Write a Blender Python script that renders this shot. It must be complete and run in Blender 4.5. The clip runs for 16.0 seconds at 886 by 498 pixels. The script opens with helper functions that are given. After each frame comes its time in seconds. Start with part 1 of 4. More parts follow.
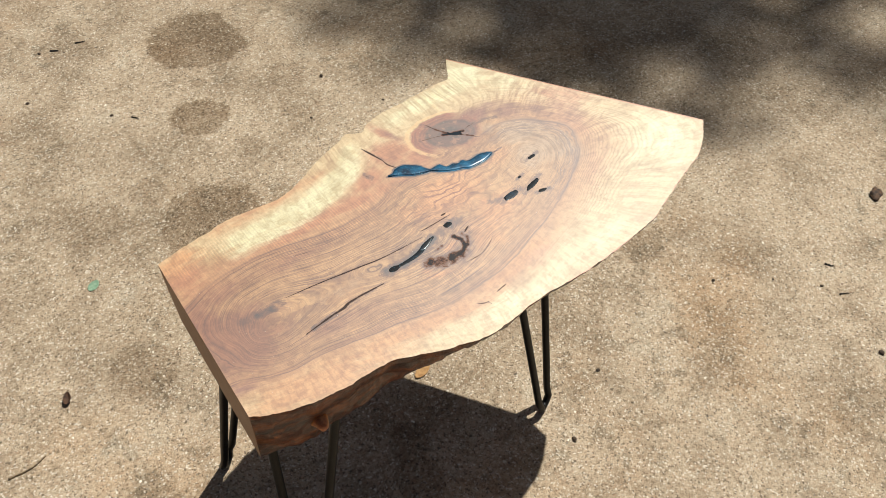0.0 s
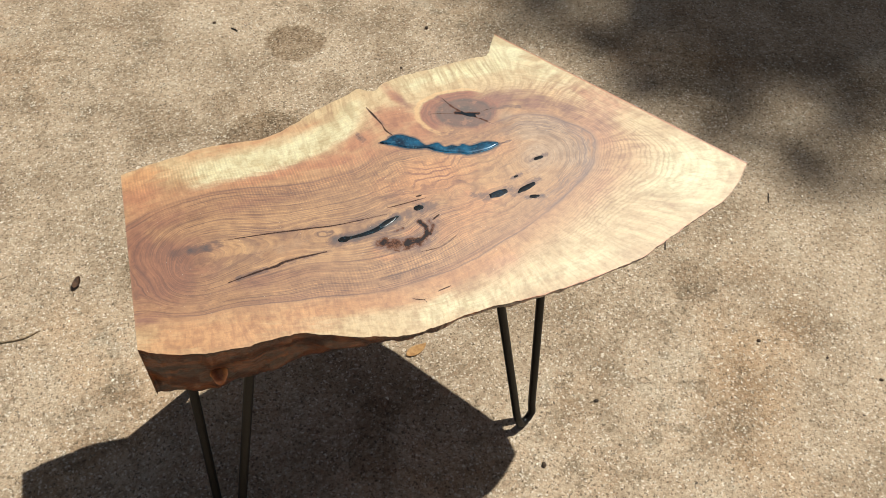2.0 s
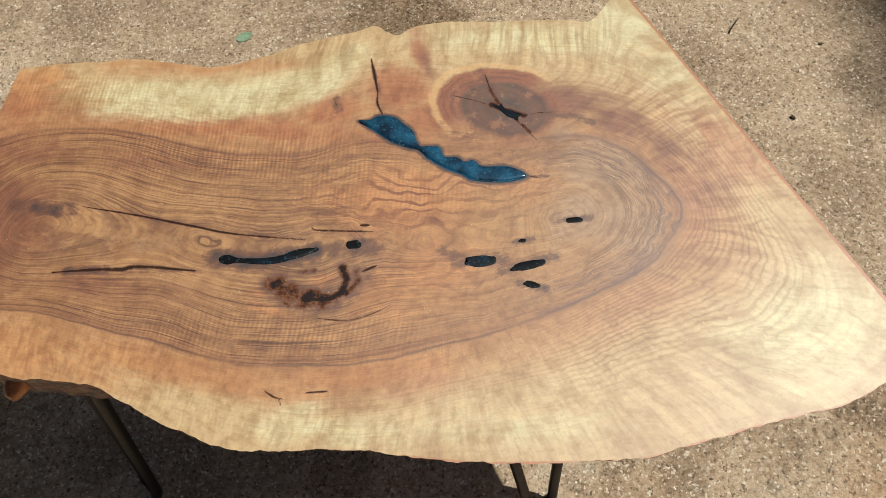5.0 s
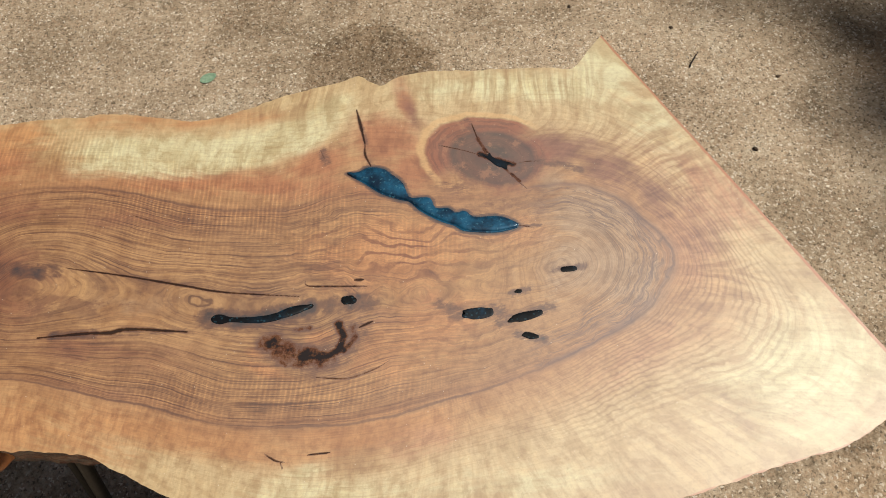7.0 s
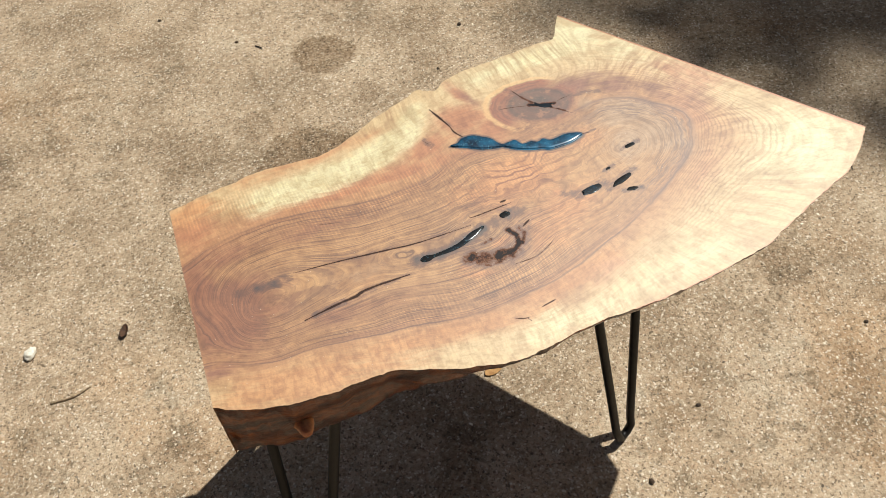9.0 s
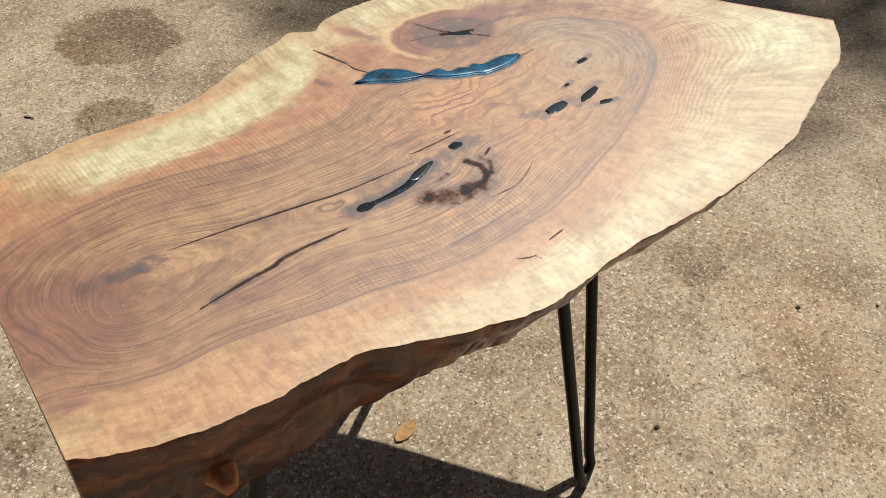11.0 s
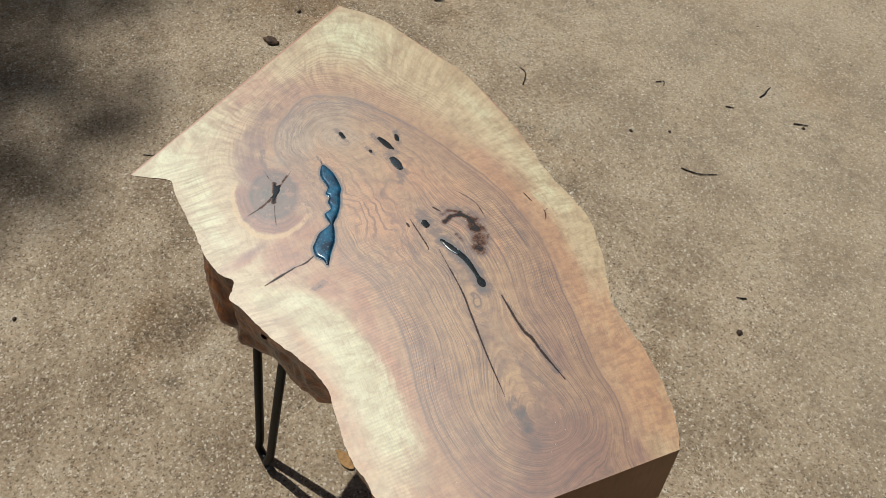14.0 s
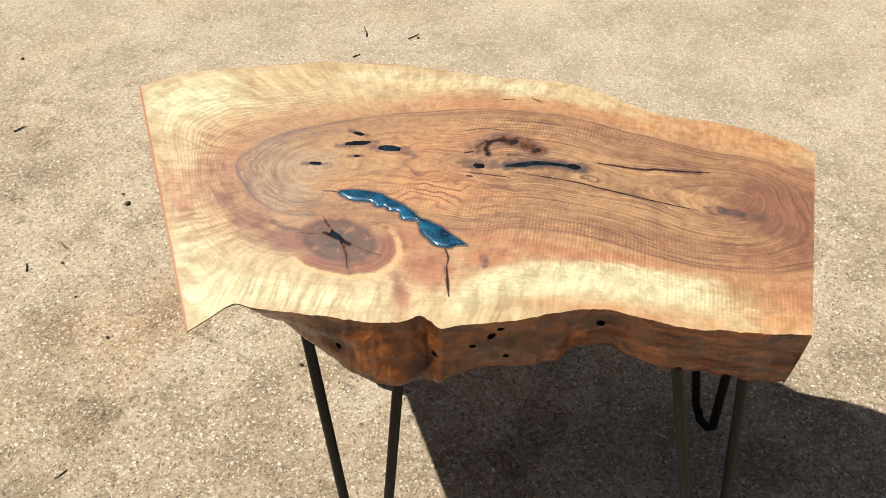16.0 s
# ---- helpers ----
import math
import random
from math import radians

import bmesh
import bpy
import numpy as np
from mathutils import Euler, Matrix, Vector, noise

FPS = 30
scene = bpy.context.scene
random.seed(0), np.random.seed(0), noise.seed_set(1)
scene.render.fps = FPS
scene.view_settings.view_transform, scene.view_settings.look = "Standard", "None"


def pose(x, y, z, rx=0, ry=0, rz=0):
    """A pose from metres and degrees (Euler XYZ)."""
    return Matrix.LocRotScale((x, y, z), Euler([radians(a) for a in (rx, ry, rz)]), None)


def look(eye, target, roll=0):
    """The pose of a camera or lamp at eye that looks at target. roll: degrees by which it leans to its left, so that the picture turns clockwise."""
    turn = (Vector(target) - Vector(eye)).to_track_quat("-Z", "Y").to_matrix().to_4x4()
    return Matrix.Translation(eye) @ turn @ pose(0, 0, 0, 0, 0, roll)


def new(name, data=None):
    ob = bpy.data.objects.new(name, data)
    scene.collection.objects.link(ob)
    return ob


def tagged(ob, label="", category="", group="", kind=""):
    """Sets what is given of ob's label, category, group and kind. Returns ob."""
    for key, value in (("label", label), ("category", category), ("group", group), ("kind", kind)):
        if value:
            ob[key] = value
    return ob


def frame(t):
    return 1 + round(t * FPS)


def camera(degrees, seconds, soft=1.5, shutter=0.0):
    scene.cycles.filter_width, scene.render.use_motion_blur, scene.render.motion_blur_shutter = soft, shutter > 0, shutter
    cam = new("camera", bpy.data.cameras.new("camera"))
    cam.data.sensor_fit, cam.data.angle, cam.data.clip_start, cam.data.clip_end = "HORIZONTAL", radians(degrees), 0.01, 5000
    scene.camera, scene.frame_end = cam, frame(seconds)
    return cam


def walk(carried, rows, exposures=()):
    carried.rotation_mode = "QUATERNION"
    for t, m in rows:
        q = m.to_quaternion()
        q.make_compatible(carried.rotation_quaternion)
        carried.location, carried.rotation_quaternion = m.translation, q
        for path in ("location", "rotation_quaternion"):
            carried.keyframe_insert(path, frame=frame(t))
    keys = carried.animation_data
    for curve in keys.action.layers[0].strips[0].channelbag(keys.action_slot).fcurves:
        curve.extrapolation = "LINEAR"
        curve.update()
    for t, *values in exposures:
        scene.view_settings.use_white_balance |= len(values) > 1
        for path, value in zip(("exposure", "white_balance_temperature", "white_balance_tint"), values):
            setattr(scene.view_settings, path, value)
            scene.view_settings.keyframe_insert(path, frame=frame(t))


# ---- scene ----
EXPOSURES = [
    (0.0, 0.12, 6100, 5), (0.5, 0.14, 6100, 5), (1.0, 0.0, 6150, 5), (1.5, 0.06, 6150, 5), (2.5, 0.18, 6200, 6), (3.5, 0.2, 6300, 7),
    (6.0, -0.38, 6450, 8), (6.5, -0.32, 6450, 8), (7.0, -0.23, 6450, 8), (7.5, -0.08, 6400, 8), (8.0, 0.1, 6400, 7), (8.5, 0.13, 6350, 7), (9.0, 0.12, 6300, 6),
    (11.5, -0.05, 6100, 5), (12.0, -0.08, 6100, 5), (12.5, 0.0, 6100, 5), (13.0, -0.22, 6000, 5), (13.5, -0.84, 6000, 5), (14.0, -0.5, 5950, 4),
    (14.5, -0.20, 5980, 5), (15.0, 0.23, 5980, 4), (15.5, 0.41, 6020, 4), (16.0, 0.43, 6050, 4),
]
cam = camera(52.67, 16.0, soft=0.6)
PATH = [
    (0, (-0.3750, -0.5395, 1.2088), (0.0257, -0.0265, 0.4497), 0.84),
    (0.5, (-0.3902, -0.4876, 1.2010), (0.0312, -0.0049, 0.4333), 1.61),
    (1, (-0.3858, -0.4856, 1.1967), (0.0324, -0.0092, 0.4233), 2.95),
    (1.5, (-0.2841, -0.5231, 1.1651), (0.0477, -0.0005, 0.3798), 3.19),
    (2, (-0.1578, -0.5834, 1.1731), (0.0742, -0.0132, 0.3849), 3.01),
    (2.5, (-0.1297, -0.6441, 1.1994), (0.0332, -0.0287, 0.4281), 2.45),
    (3, (0.0459, -0.5974, 1.1675), (0.1111, 0.0238, 0.3866), 1.69),
    (3.5, (0.1098, -0.5670, 1.1694), (0.1043, 0.0468, 0.3800), 0.70),
    (3.7, (0.1069, -0.5689, 1.1781), (0.0933, 0.0470, 0.3904), 0.45),
    (5.8, (0.1940, -0.1404, 0.9049), (0.0692, 0.2439, -0.0099), -12.96),
    (6, (0.1620, -0.1383, 0.9210), (0.0766, 0.2526, 0.0045), -7.27),
    (6.5, (0.1572, -0.1451, 0.9549), (0.0770, 0.2794, 0.0531), -6.56),
    (7, (0.1344, -0.2726, 1.0027), (0.0931, 0.2179, 0.1322), -3.12),
    (7.5, (0.0728, -0.4615, 1.0738), (0.0873, 0.1012, 0.2473), -1.27),
    (8, (0.0749, -0.4539, 1.0916), (0.1263, 0.1176, 0.2726), -1.68),
    (8.5, (-0.0008, -0.4527, 1.0822), (0.0754, 0.1265, 0.2706), -4.91),
    (9, (-0.1917, -0.4933, 1.0956), (0.0180, 0.0903, 0.3111), -4.59),
    (9.2, (-0.2221, -0.4852, 1.0529), (0.0478, 0.0928, 0.2828), -2.98),
    (11.3, (-0.2946, -0.3737, 0.8115), (0.1922, 0.1827, 0.1381), 1.72),
    (11.5, (-0.3110, -0.3819, 0.8705), (0.1692, 0.1479, 0.1715), 1.74),
    (12, (-0.3781, -0.4048, 1.0224), (0.1072, 0.0578, 0.2804), 1.34),
    (12.5, (-0.5165, -0.3464, 1.1017), (0.0450, 0.0077, 0.3538), 0.85),
    (13, (-0.5234, -0.1720, 1.0649), (0.0972, 0.0060, 0.3012), -0.20),
    (13.5, (-0.5471, 0.0417, 1.0911), (0.0942, 0.0008, 0.3248), -0.33),
    (14, (-0.4749, 0.2306, 1.0935), (0.1077, -0.0576, 0.3335), 1.28),
    (14.5, (-0.3772, 0.4077, 1.0935), (0.0895, -0.0405, 0.3312), -2.09),
    (15, (-0.2788, 0.4823, 1.0686), (0.0683, -0.0563, 0.3008), -5.48),
    (15.5, (-0.1534, 0.5014, 1.0233), (0.0818, -0.1032, 0.2623), -3.97),
    (16, (-0.0741, 0.6121, 0.9941), (0.0975, -0.0674, 0.2808), -1.54),
]
walk(cam, [(t, look(eye, target, roll)) for t, eye, target, roll in PATH], EXPOSURES)

# ---------------------------------------------------------------- light
SUN_EL, SUN_AZ = radians(60.7), radians(12.0)
SUN = Vector((math.cos(SUN_EL) * math.cos(SUN_AZ), math.cos(SUN_EL) * math.sin(SUN_AZ), math.sin(SUN_EL)))

world = bpy.data.worlds.new("sky")
scene.world = world
world.use_nodes = True
wt = world.node_tree
sky = wt.nodes.new("ShaderNodeTexSky")
sky.sky_type = "NISHITA"
sky.sun_disc = False
sky.sun_elevation = SUN_EL
sky.sun_rotation = radians(90) - SUN_AZ
sky.dust_density = 4.0
sky.ozone_density = 1.2
wt.nodes["Background"].inputs["Strength"].default_value = 0.0245
wt.links.new(sky.outputs[0], wt.nodes["Background"].inputs["Color"])

lamp = bpy.data.lights.new("sun", "SUN")
lamp.energy = 4.3
lamp.angle = radians(0.55)
lamp.color = (1.0, 0.95, 0.87)
sun = new("sun", lamp)
sun.matrix_world = look(SUN * 20, (0, 0, 0))


# ---------------------------------------------------------------- node helpers
class Nodes:
    """A short way to write a node material."""

    def __init__(self, name):
        self.mat = bpy.data.materials.new(name)
        self.mat.use_nodes = True
        self.tree = self.mat.node_tree
        self.bsdf = self.tree.nodes["Principled BSDF"]

    def put(self, socket, value):
        if hasattr(value, "is_output"):
            self.tree.links.new(value, socket)
        elif isinstance(value, (tuple, list)) and len(value) == 3 and socket.type == "RGBA":
            socket.default_value = (*value, 1)
        else:
            socket.default_value = value

    def set(self, **values):
        for key, value in values.items():
            self.put(self.bsdf.inputs[key.replace("_", " ")], value)
        return self

    def math(self, op, a, b=0.0, c=0.0, clamp=False):
        n = self.tree.nodes.new("ShaderNodeMath")
        n.operation, n.use_clamp = op, clamp
        for i, v in enumerate((a, b, c)):
            self.put(n.inputs[i], v)
        return n.outputs[0]

    def vmath(self, op, a, b=(0, 0, 0), out=0):
        n = self.tree.nodes.new("ShaderNodeVectorMath")
        n.operation = op
        self.put(n.inputs[0], a)
        self.put(n.inputs[1], b)
        return n.outputs[out]

    def mix(self, fac, a, b, blend="MIX"):
        n = self.tree.nodes.new("ShaderNodeMix")
        n.data_type, n.blend_type = "RGBA", blend
        self.put(n.inputs[0], fac)
        self.put(n.inputs[6], a)
        self.put(n.inputs[7], b)
        return n.outputs[2]

    def step(self, value, low, high, to_low=0.0, to_high=1.0):
        n = self.tree.nodes.new("ShaderNodeMapRange")
        n.interpolation_type = "SMOOTHSTEP"
        for i, v in enumerate((value, low, high, to_low, to_high)):
            self.put(n.inputs[i], v)
        return n.outputs[0]

    def attr(self, name):
        n = self.tree.nodes.new("ShaderNodeAttribute")
        n.attribute_name = name
        return n.outputs["Fac"]

    def coords(self):
        return self.tree.nodes.new("ShaderNodeTexCoord").outputs["Object"]

    def xyz(self, vector):
        n = self.tree.nodes.new("ShaderNodeSeparateXYZ")
        self.put(n.inputs[0], vector)
        return n.outputs

    def vec(self, x, y, z=0.0):
        n = self.tree.nodes.new("ShaderNodeCombineXYZ")
        for i, v in enumerate((x, y, z)):
            self.put(n.inputs[i], v)
        return n.outputs[0]

    def noise(self, vector, scale, detail=4.0, rough=0.55, color=False):
        n = self.tree.nodes.new("ShaderNodeTexNoise")
        self.put(n.inputs["Vector"], vector)
        n.inputs["Scale"].default_value = scale
        n.inputs["Detail"].default_value = detail
        n.inputs["Roughness"].default_value = rough
        return n.outputs["Color" if color else "Fac"]

    def voronoi(self, vector, scale, feature="F1", out="Distance", rand=1.0):
        n = self.tree.nodes.new("ShaderNodeTexVoronoi")
        n.feature = feature
        self.put(n.inputs["Vector"], vector)
        n.inputs["Scale"].default_value = scale
        n.inputs["Randomness"].default_value = rand
        return n.outputs[out]

    def island(self):
        return self.tree.nodes.new("ShaderNodeNewGeometry").outputs["Random Per Island"]

    def ramp(self, fac, stops):
        n = self.tree.nodes.new("ShaderNodeValToRGB")
        el = n.color_ramp.elements
        while len(el) < len(stops):
            el.new(0.5)
        for e, (p, c) in zip(el, stops):
            e.position, e.color = p, (*c, 1)
        self.put(n.inputs[0], fac)
        return n.outputs[0]

    def bump(self, height, distance, strength=1.0, normal=None):
        n = self.tree.nodes.new("ShaderNodeBump")
        n.inputs["Distance"].default_value = distance
        n.inputs["Strength"].default_value = strength
        self.put(n.inputs["Height"], height)
        if normal is not None:
            self.put(n.inputs["Normal"], normal)
        return n.outputs[0]


def srgb(r, g, b):
    """A linear colour from 0 to 255 display values."""
    return tuple(v / 12.92 if v <= 0.04045 else ((v + 0.055) / 1.055) ** 2.4 for v in (r / 255, g / 255, b / 255))


# ---------------------------------------------------------------- materials
def concrete_material():
    m = Nodes("weathered_concrete")
    p = m.coords()
    broad = m.noise(p, 1.7, 5, 0.6)
    patch = m.noise(p, 7.0, 5, 0.65)
    mid = m.noise(p, 34.0, 4, 0.6)
    fine = m.noise(p, 150.0, 4, 0.7)
    sand = m.noise(p, 330.0, 3, 0.65)
    col = m.mix(m.step(broad, 0.35, 0.65), srgb(178, 156, 129), srgb(198, 175, 147))
    col = m.mix(m.step(m.noise(p, 2.6, 4, 0.6), 0.52, 0.72, 0.0, 0.7), col, m.mix(1.0, col, (1.02, 0.88, 0.74), "MULTIPLY"))
    col = m.mix(m.step(patch, 0.36, 0.56, 0.75, 0.0), col, m.mix(1.0, col, (0.62, 0.60, 0.57), "MULTIPLY"))
    fuzz = m.math("MULTIPLY", m.step(m.noise(p, 24.0, 5, 0.7), 0.52, 0.63), m.step(m.noise(p, 2.9, 2), 0.44, 0.57))
    col = m.mix(m.math("MULTIPLY", fuzz, 0.75), col, m.mix(1.0, col, (0.55, 0.56, 0.55), "MULTIPLY"))
    col = m.mix(m.step(patch, 0.54, 0.72, 0.0, 0.45), col, srgb(206, 192, 168))
    col = m.mix(m.step(mid, 0.38, 0.54, 0.22, 0.0), col, m.mix(1.0, col, (0.60, 0.57, 0.53), "MULTIPLY"))
    col = m.mix(m.step(fine, 0.36, 0.52, 0.58, 0.0), col, m.mix(1.0, col, (0.48, 0.45, 0.42), "MULTIPLY"))
    col = m.mix(m.step(fine, 0.53, 0.68, 0.0, 0.50), col, srgb(218, 202, 178))
    clot = m.noise(p, 78.0, 4, 0.65)
    col = m.mix(m.math("MULTIPLY", m.step(clot, 0.38, 0.50, 1.0, 0.0), m.step(m.xyz(p)[1], 0.1, 0.6, 0.18, 0.34)), col, m.mix(1.0, col, (0.50, 0.48, 0.45), "MULTIPLY"))
    col = m.mix(m.step(clot, 0.54, 0.66, 0.0, 0.22), col, srgb(216, 202, 178))
    bent = m.vmath("ADD", p, m.vmath("MULTIPLY", m.noise(p, 260.0, 2, color=True), (0.006, 0.006, 0.0)))
    grain = m.xyz(m.voronoi(bent, 430.0, out="Color"))
    col = m.mix(m.step(grain[0], 0.88, 0.97, 0.0, 0.75), col, srgb(232, 220, 200))
    col = m.mix(m.step(grain[1], 0.86, 0.96, 0.0, 0.75), col, srgb(92, 78, 62))
    col = m.mix(m.step(grain[2], 0.86, 0.97, 0.0, 0.25), col, srgb(196, 152, 118))
    col = m.mix(m.step(sand, 0.34, 0.50, 0.44, 0.0), col, m.mix(1.0, col, (0.46, 0.43, 0.40), "MULTIPLY"))
    pit = m.xyz(m.voronoi(p, 60.0, out="Color"))[1]
    pitd = m.math("ADD", m.voronoi(p, 60.0), m.math("MULTIPLY", m.math("SUBTRACT", fine, 0.5), 0.35))
    col = m.mix(m.math("MULTIPLY", m.step(pit, 0.93, 0.96), m.step(pitd, 0.05, 0.16, 0.75, 0.0)), col, srgb(78, 66, 54))
    # paler concrete towards negative y, with an uneven edge
    px, py, _ = m.xyz(p)
    pale_side = m.step(m.math("ADD", py, m.math("MULTIPLY", m.math("SUBTRACT", broad, 0.5), 1.2)), -0.95, -0.25, 0.28, 0.0)
    col = m.mix(pale_side, col, srgb(212, 194, 168))
    wob = m.noise(p, 30.0, 6, 0.75)
    wob2 = m.noise(p, 6.0, 3, 0.5)
    for x, y, r, depth in STAINS:
        d = m.vmath("DISTANCE", p, (x, y, 0.0), out="Value")
        d = m.math("ADD", d, m.math("MULTIPLY", m.math("SUBTRACT", wob, 0.5), min(0.08, r * 1.0)))
        d = m.math("ADD", d, m.math("MULTIPLY", m.math("SUBTRACT", wob2, 0.5), min(0.09, r * 1.0)))
        f = m.math("MULTIPLY", m.step(d, r * 0.90, r * 1.03, depth, 0.0), m.step(fine, 0.3, 0.7, 1.0, 0.6))
        col = m.mix(f, col, m.mix(1.0, col, (0.40, 0.34, 0.27), "MULTIPLY"))
    h = m.math("ADD", m.math("MULTIPLY", fine, 1.0), m.math("MULTIPLY", sand, 0.5))
    h = m.math("ADD", h, m.math("MULTIPLY", mid, 0.6))
    m.set(Base_Color=col, Roughness=0.9, Normal=m.bump(h, 0.0026, 0.9))
    m.bsdf.inputs["Specular IOR Level"].default_value = 0.25
    return m.mat


def pebble_material():
    m = Nodes("aggregate_chips")
    col = m.ramp(m.island(), [(0.0, srgb(84, 70, 55)), (0.10, srgb(146, 125, 100)), (0.3, srgb(172, 151, 124)), (0.80, srgb(190, 169, 141)), (1.0, srgb(240, 230, 210))])
    m.set(Base_Color=col, Roughness=0.7)
    return m.mat


def slab_top_material():
    m = Nodes("oiled_slab_top")
    p = m.coords()
    x, y, _ = m.xyz(p)
    ring, knot, along, halo = m.attr("ring"), m.attr("knot"), m.attr("along"), m.attr("halo")
    n1 = m.noise(p, 12.0, 2, 0.5)
    n2 = m.noise(p, 55.0, 2, 0.5)
    n3 = m.noise(p, 190.0, 2, 0.5)
    n4 = m.noise(p, 36.0, 5, 0.65)
    n5 = m.noise(p, 340.0, 4, 0.7)

    def off(n, k):
        return m.math("MULTIPLY", m.math("SUBTRACT", n, 0.5), k)

    def times(*values):
        out = values[0]
        for v in values[1:]:
            out = m.math("MULTIPLY", out, v)
        return out

    def plus(*values):
        out = values[0]
        for v in values[1:]:
            out = m.math("ADD", out, v)
        return out

    def tint(fac, k):
        return m.mix(fac, col, m.mix(1.0, col, k, "MULTIPLY"))

    def stretched(field, run, across, detail=2, rough=0.5):
        return m.noise(m.vec(m.math("MULTIPLY", along, run), m.math("MULTIPLY", field, across)), 1.0, detail, rough)

    def contour(value, half, soft):
        return m.step(m.math("ABSOLUTE", m.math("SUBTRACT", value, 0.5)), half, half + soft, 1.0, 0.0)

    wavy = m.attr("figure")
    f = plus(ring, off(n1, 0.16), times(off(n2, 0.26), plus(wavy, 0.12)), off(n3, 0.012))
    soft = plus(ring, off(n1, 0.14), off(n4, 0.10))
    right = m.step(x, 0.15, 0.23)

    # body colour from the core out to the sapwood
    col = m.ramp(m.math("MULTIPLY", soft, 0.5), WOOD)
    ragged = plus(off(n4, 1.0), off(stretched(f, 40.0, 26.0, 3, 0.6), 0.9))
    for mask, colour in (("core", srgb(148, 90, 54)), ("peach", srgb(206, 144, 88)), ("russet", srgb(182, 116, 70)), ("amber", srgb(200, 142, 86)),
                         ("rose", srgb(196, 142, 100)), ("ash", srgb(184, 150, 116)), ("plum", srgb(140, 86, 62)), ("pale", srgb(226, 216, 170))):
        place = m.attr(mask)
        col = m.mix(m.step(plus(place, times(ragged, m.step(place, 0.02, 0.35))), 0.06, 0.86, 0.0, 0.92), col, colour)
    # cloudy streaks that follow the grain
    inner = m.step(soft, 0.94, 1.08, 1.0, 0.0)
    blot = stretched(f, 9.0, 6.0, 5, 0.62)
    col = tint(times(m.step(blot, 0.50, 0.66, 0.0, 0.60), m.step(soft, 1.0, 1.3, 1.0, 0.15)), (0.72, 0.61, 0.50))
    col = tint(times(m.step(blot, 0.34, 0.47, 0.45, 0.0), m.step(soft, 1.0, 1.3, 1.0, 0.15)), (1.18, 1.20, 1.18))
    cloud = m.noise(p, 24.0, 5, 0.62)
    col = tint(m.step(cloud, 0.50, 0.64, 0.0, 0.62), (0.73, 0.63, 0.50))
    # chatoyant blocks that lie across the grain, and marbled wood between the two long checks
    sheen = m.noise(m.vec(plus(m.math("MULTIPLY", along, 95.0), m.math("MULTIPLY", n2, 1.5)), m.math("MULTIPLY", ring, 9.0)), 1.0, 3, 0.6)
    col = tint(m.step(sheen, 0.50, 0.62, 0.0, 0.60), (0.75, 0.65, 0.52))
    col = tint(m.step(sheen, 0.36, 0.48, 0.60, 0.0), (1.13, 1.14, 1.13))
    lens = m.attr("lens")
    marble = m.noise(m.vec(m.math("MULTIPLY", x, 30.0), m.math("MULTIPLY", y, 62.0), n2), 1.0, 5, 0.66)
    col = m.mix(times(m.step(marble, 0.50, 0.60, 0.0, 0.80), lens), col, srgb(120, 72, 40))
    col = m.mix(times(m.step(marble, 0.34, 0.46, 0.50, 0.0), lens), col, srgb(188, 132, 78))

    # growth lines of the heartwood: long, thin and dark, with paler wood between
    keep = times(m.math("SUBTRACT", 1.0, m.math("MULTIPLY", wavy, 0.75)), m.math("SUBTRACT", 1.0, m.math("MULTIPLY", lens, 0.9)), m.step(x, 0.02, 0.14, 1.0, 0.40), m.step(x, -0.20, -0.09, 0.75, 1.0))
    for run, across, half, fuzz, depth in ((2.2, 13.0, 0.005, 0.026, 0.90), (3.0, 27.0, 0.011, 0.048, 0.62), (5.0, 58.0, 0.02, 0.09, 0.46)):
        line = contour(stretched(f, run, across, 1, 0.4), half, fuzz)
        col = tint(times(line, inner, keep, m.step(m.noise(p, 20.0 + across, 3), 0.36, 0.56, 0.15, 1.0), depth), (0.42, 0.31, 0.23))
    band = stretched(f, 6.0, 40.0, 3, 0.55)
    col = tint(times(m.step(band, 0.50, 0.64), inner, keep, 0.75), (0.64, 0.53, 0.43))
    col = tint(times(m.step(band, 0.36, 0.48, 1.0, 0.0), inner, 0.60), (1.18, 1.21, 1.20))
    # broad wandering lines of the flat-sawn middle
    loopy = m.math("SINE", plus(m.math("MULTIPLY", ring, 46.0), off(m.noise(m.vec(m.math("MULTIPLY", x, 0.7), y), 34.0, 2, 0.5), 30.0), off(n3, 1.6)))
    col = tint(times(m.step(loopy, 0.25, 0.90, 0.0, 1.0), wavy, m.step(n4, 0.34, 0.54, 0.35, 1.0)), (0.44, 0.29, 0.18))

    # fine rays across the grain
    rays = m.attr("rays")
    comb = m.math("SINE", plus(m.math("MULTIPLY", along, 1950.0), m.math("MULTIPLY", n1, 11.0), m.math("MULTIPLY", n2, 3.5), m.math("MULTIPLY", ring, 5.0)))
    shed = m.noise(m.vec(m.math("MULTIPLY", along, 210.0), m.math("MULTIPLY", ring, 7.0)), 1.0, 2, 0.5)
    patchy = m.step(m.noise(p, 42.0, 3), 0.34, 0.54, 0.25, 1.0)
    tick = times(m.step(comb, 0.1, 0.95), m.step(shed, 0.34, 0.56, 0.15, 1.0), rays, patchy)
    col = m.mix(times(tick, 0.80), col, m.mix(1.0, col, (1.48, 1.50, 1.44), "MULTIPLY"))
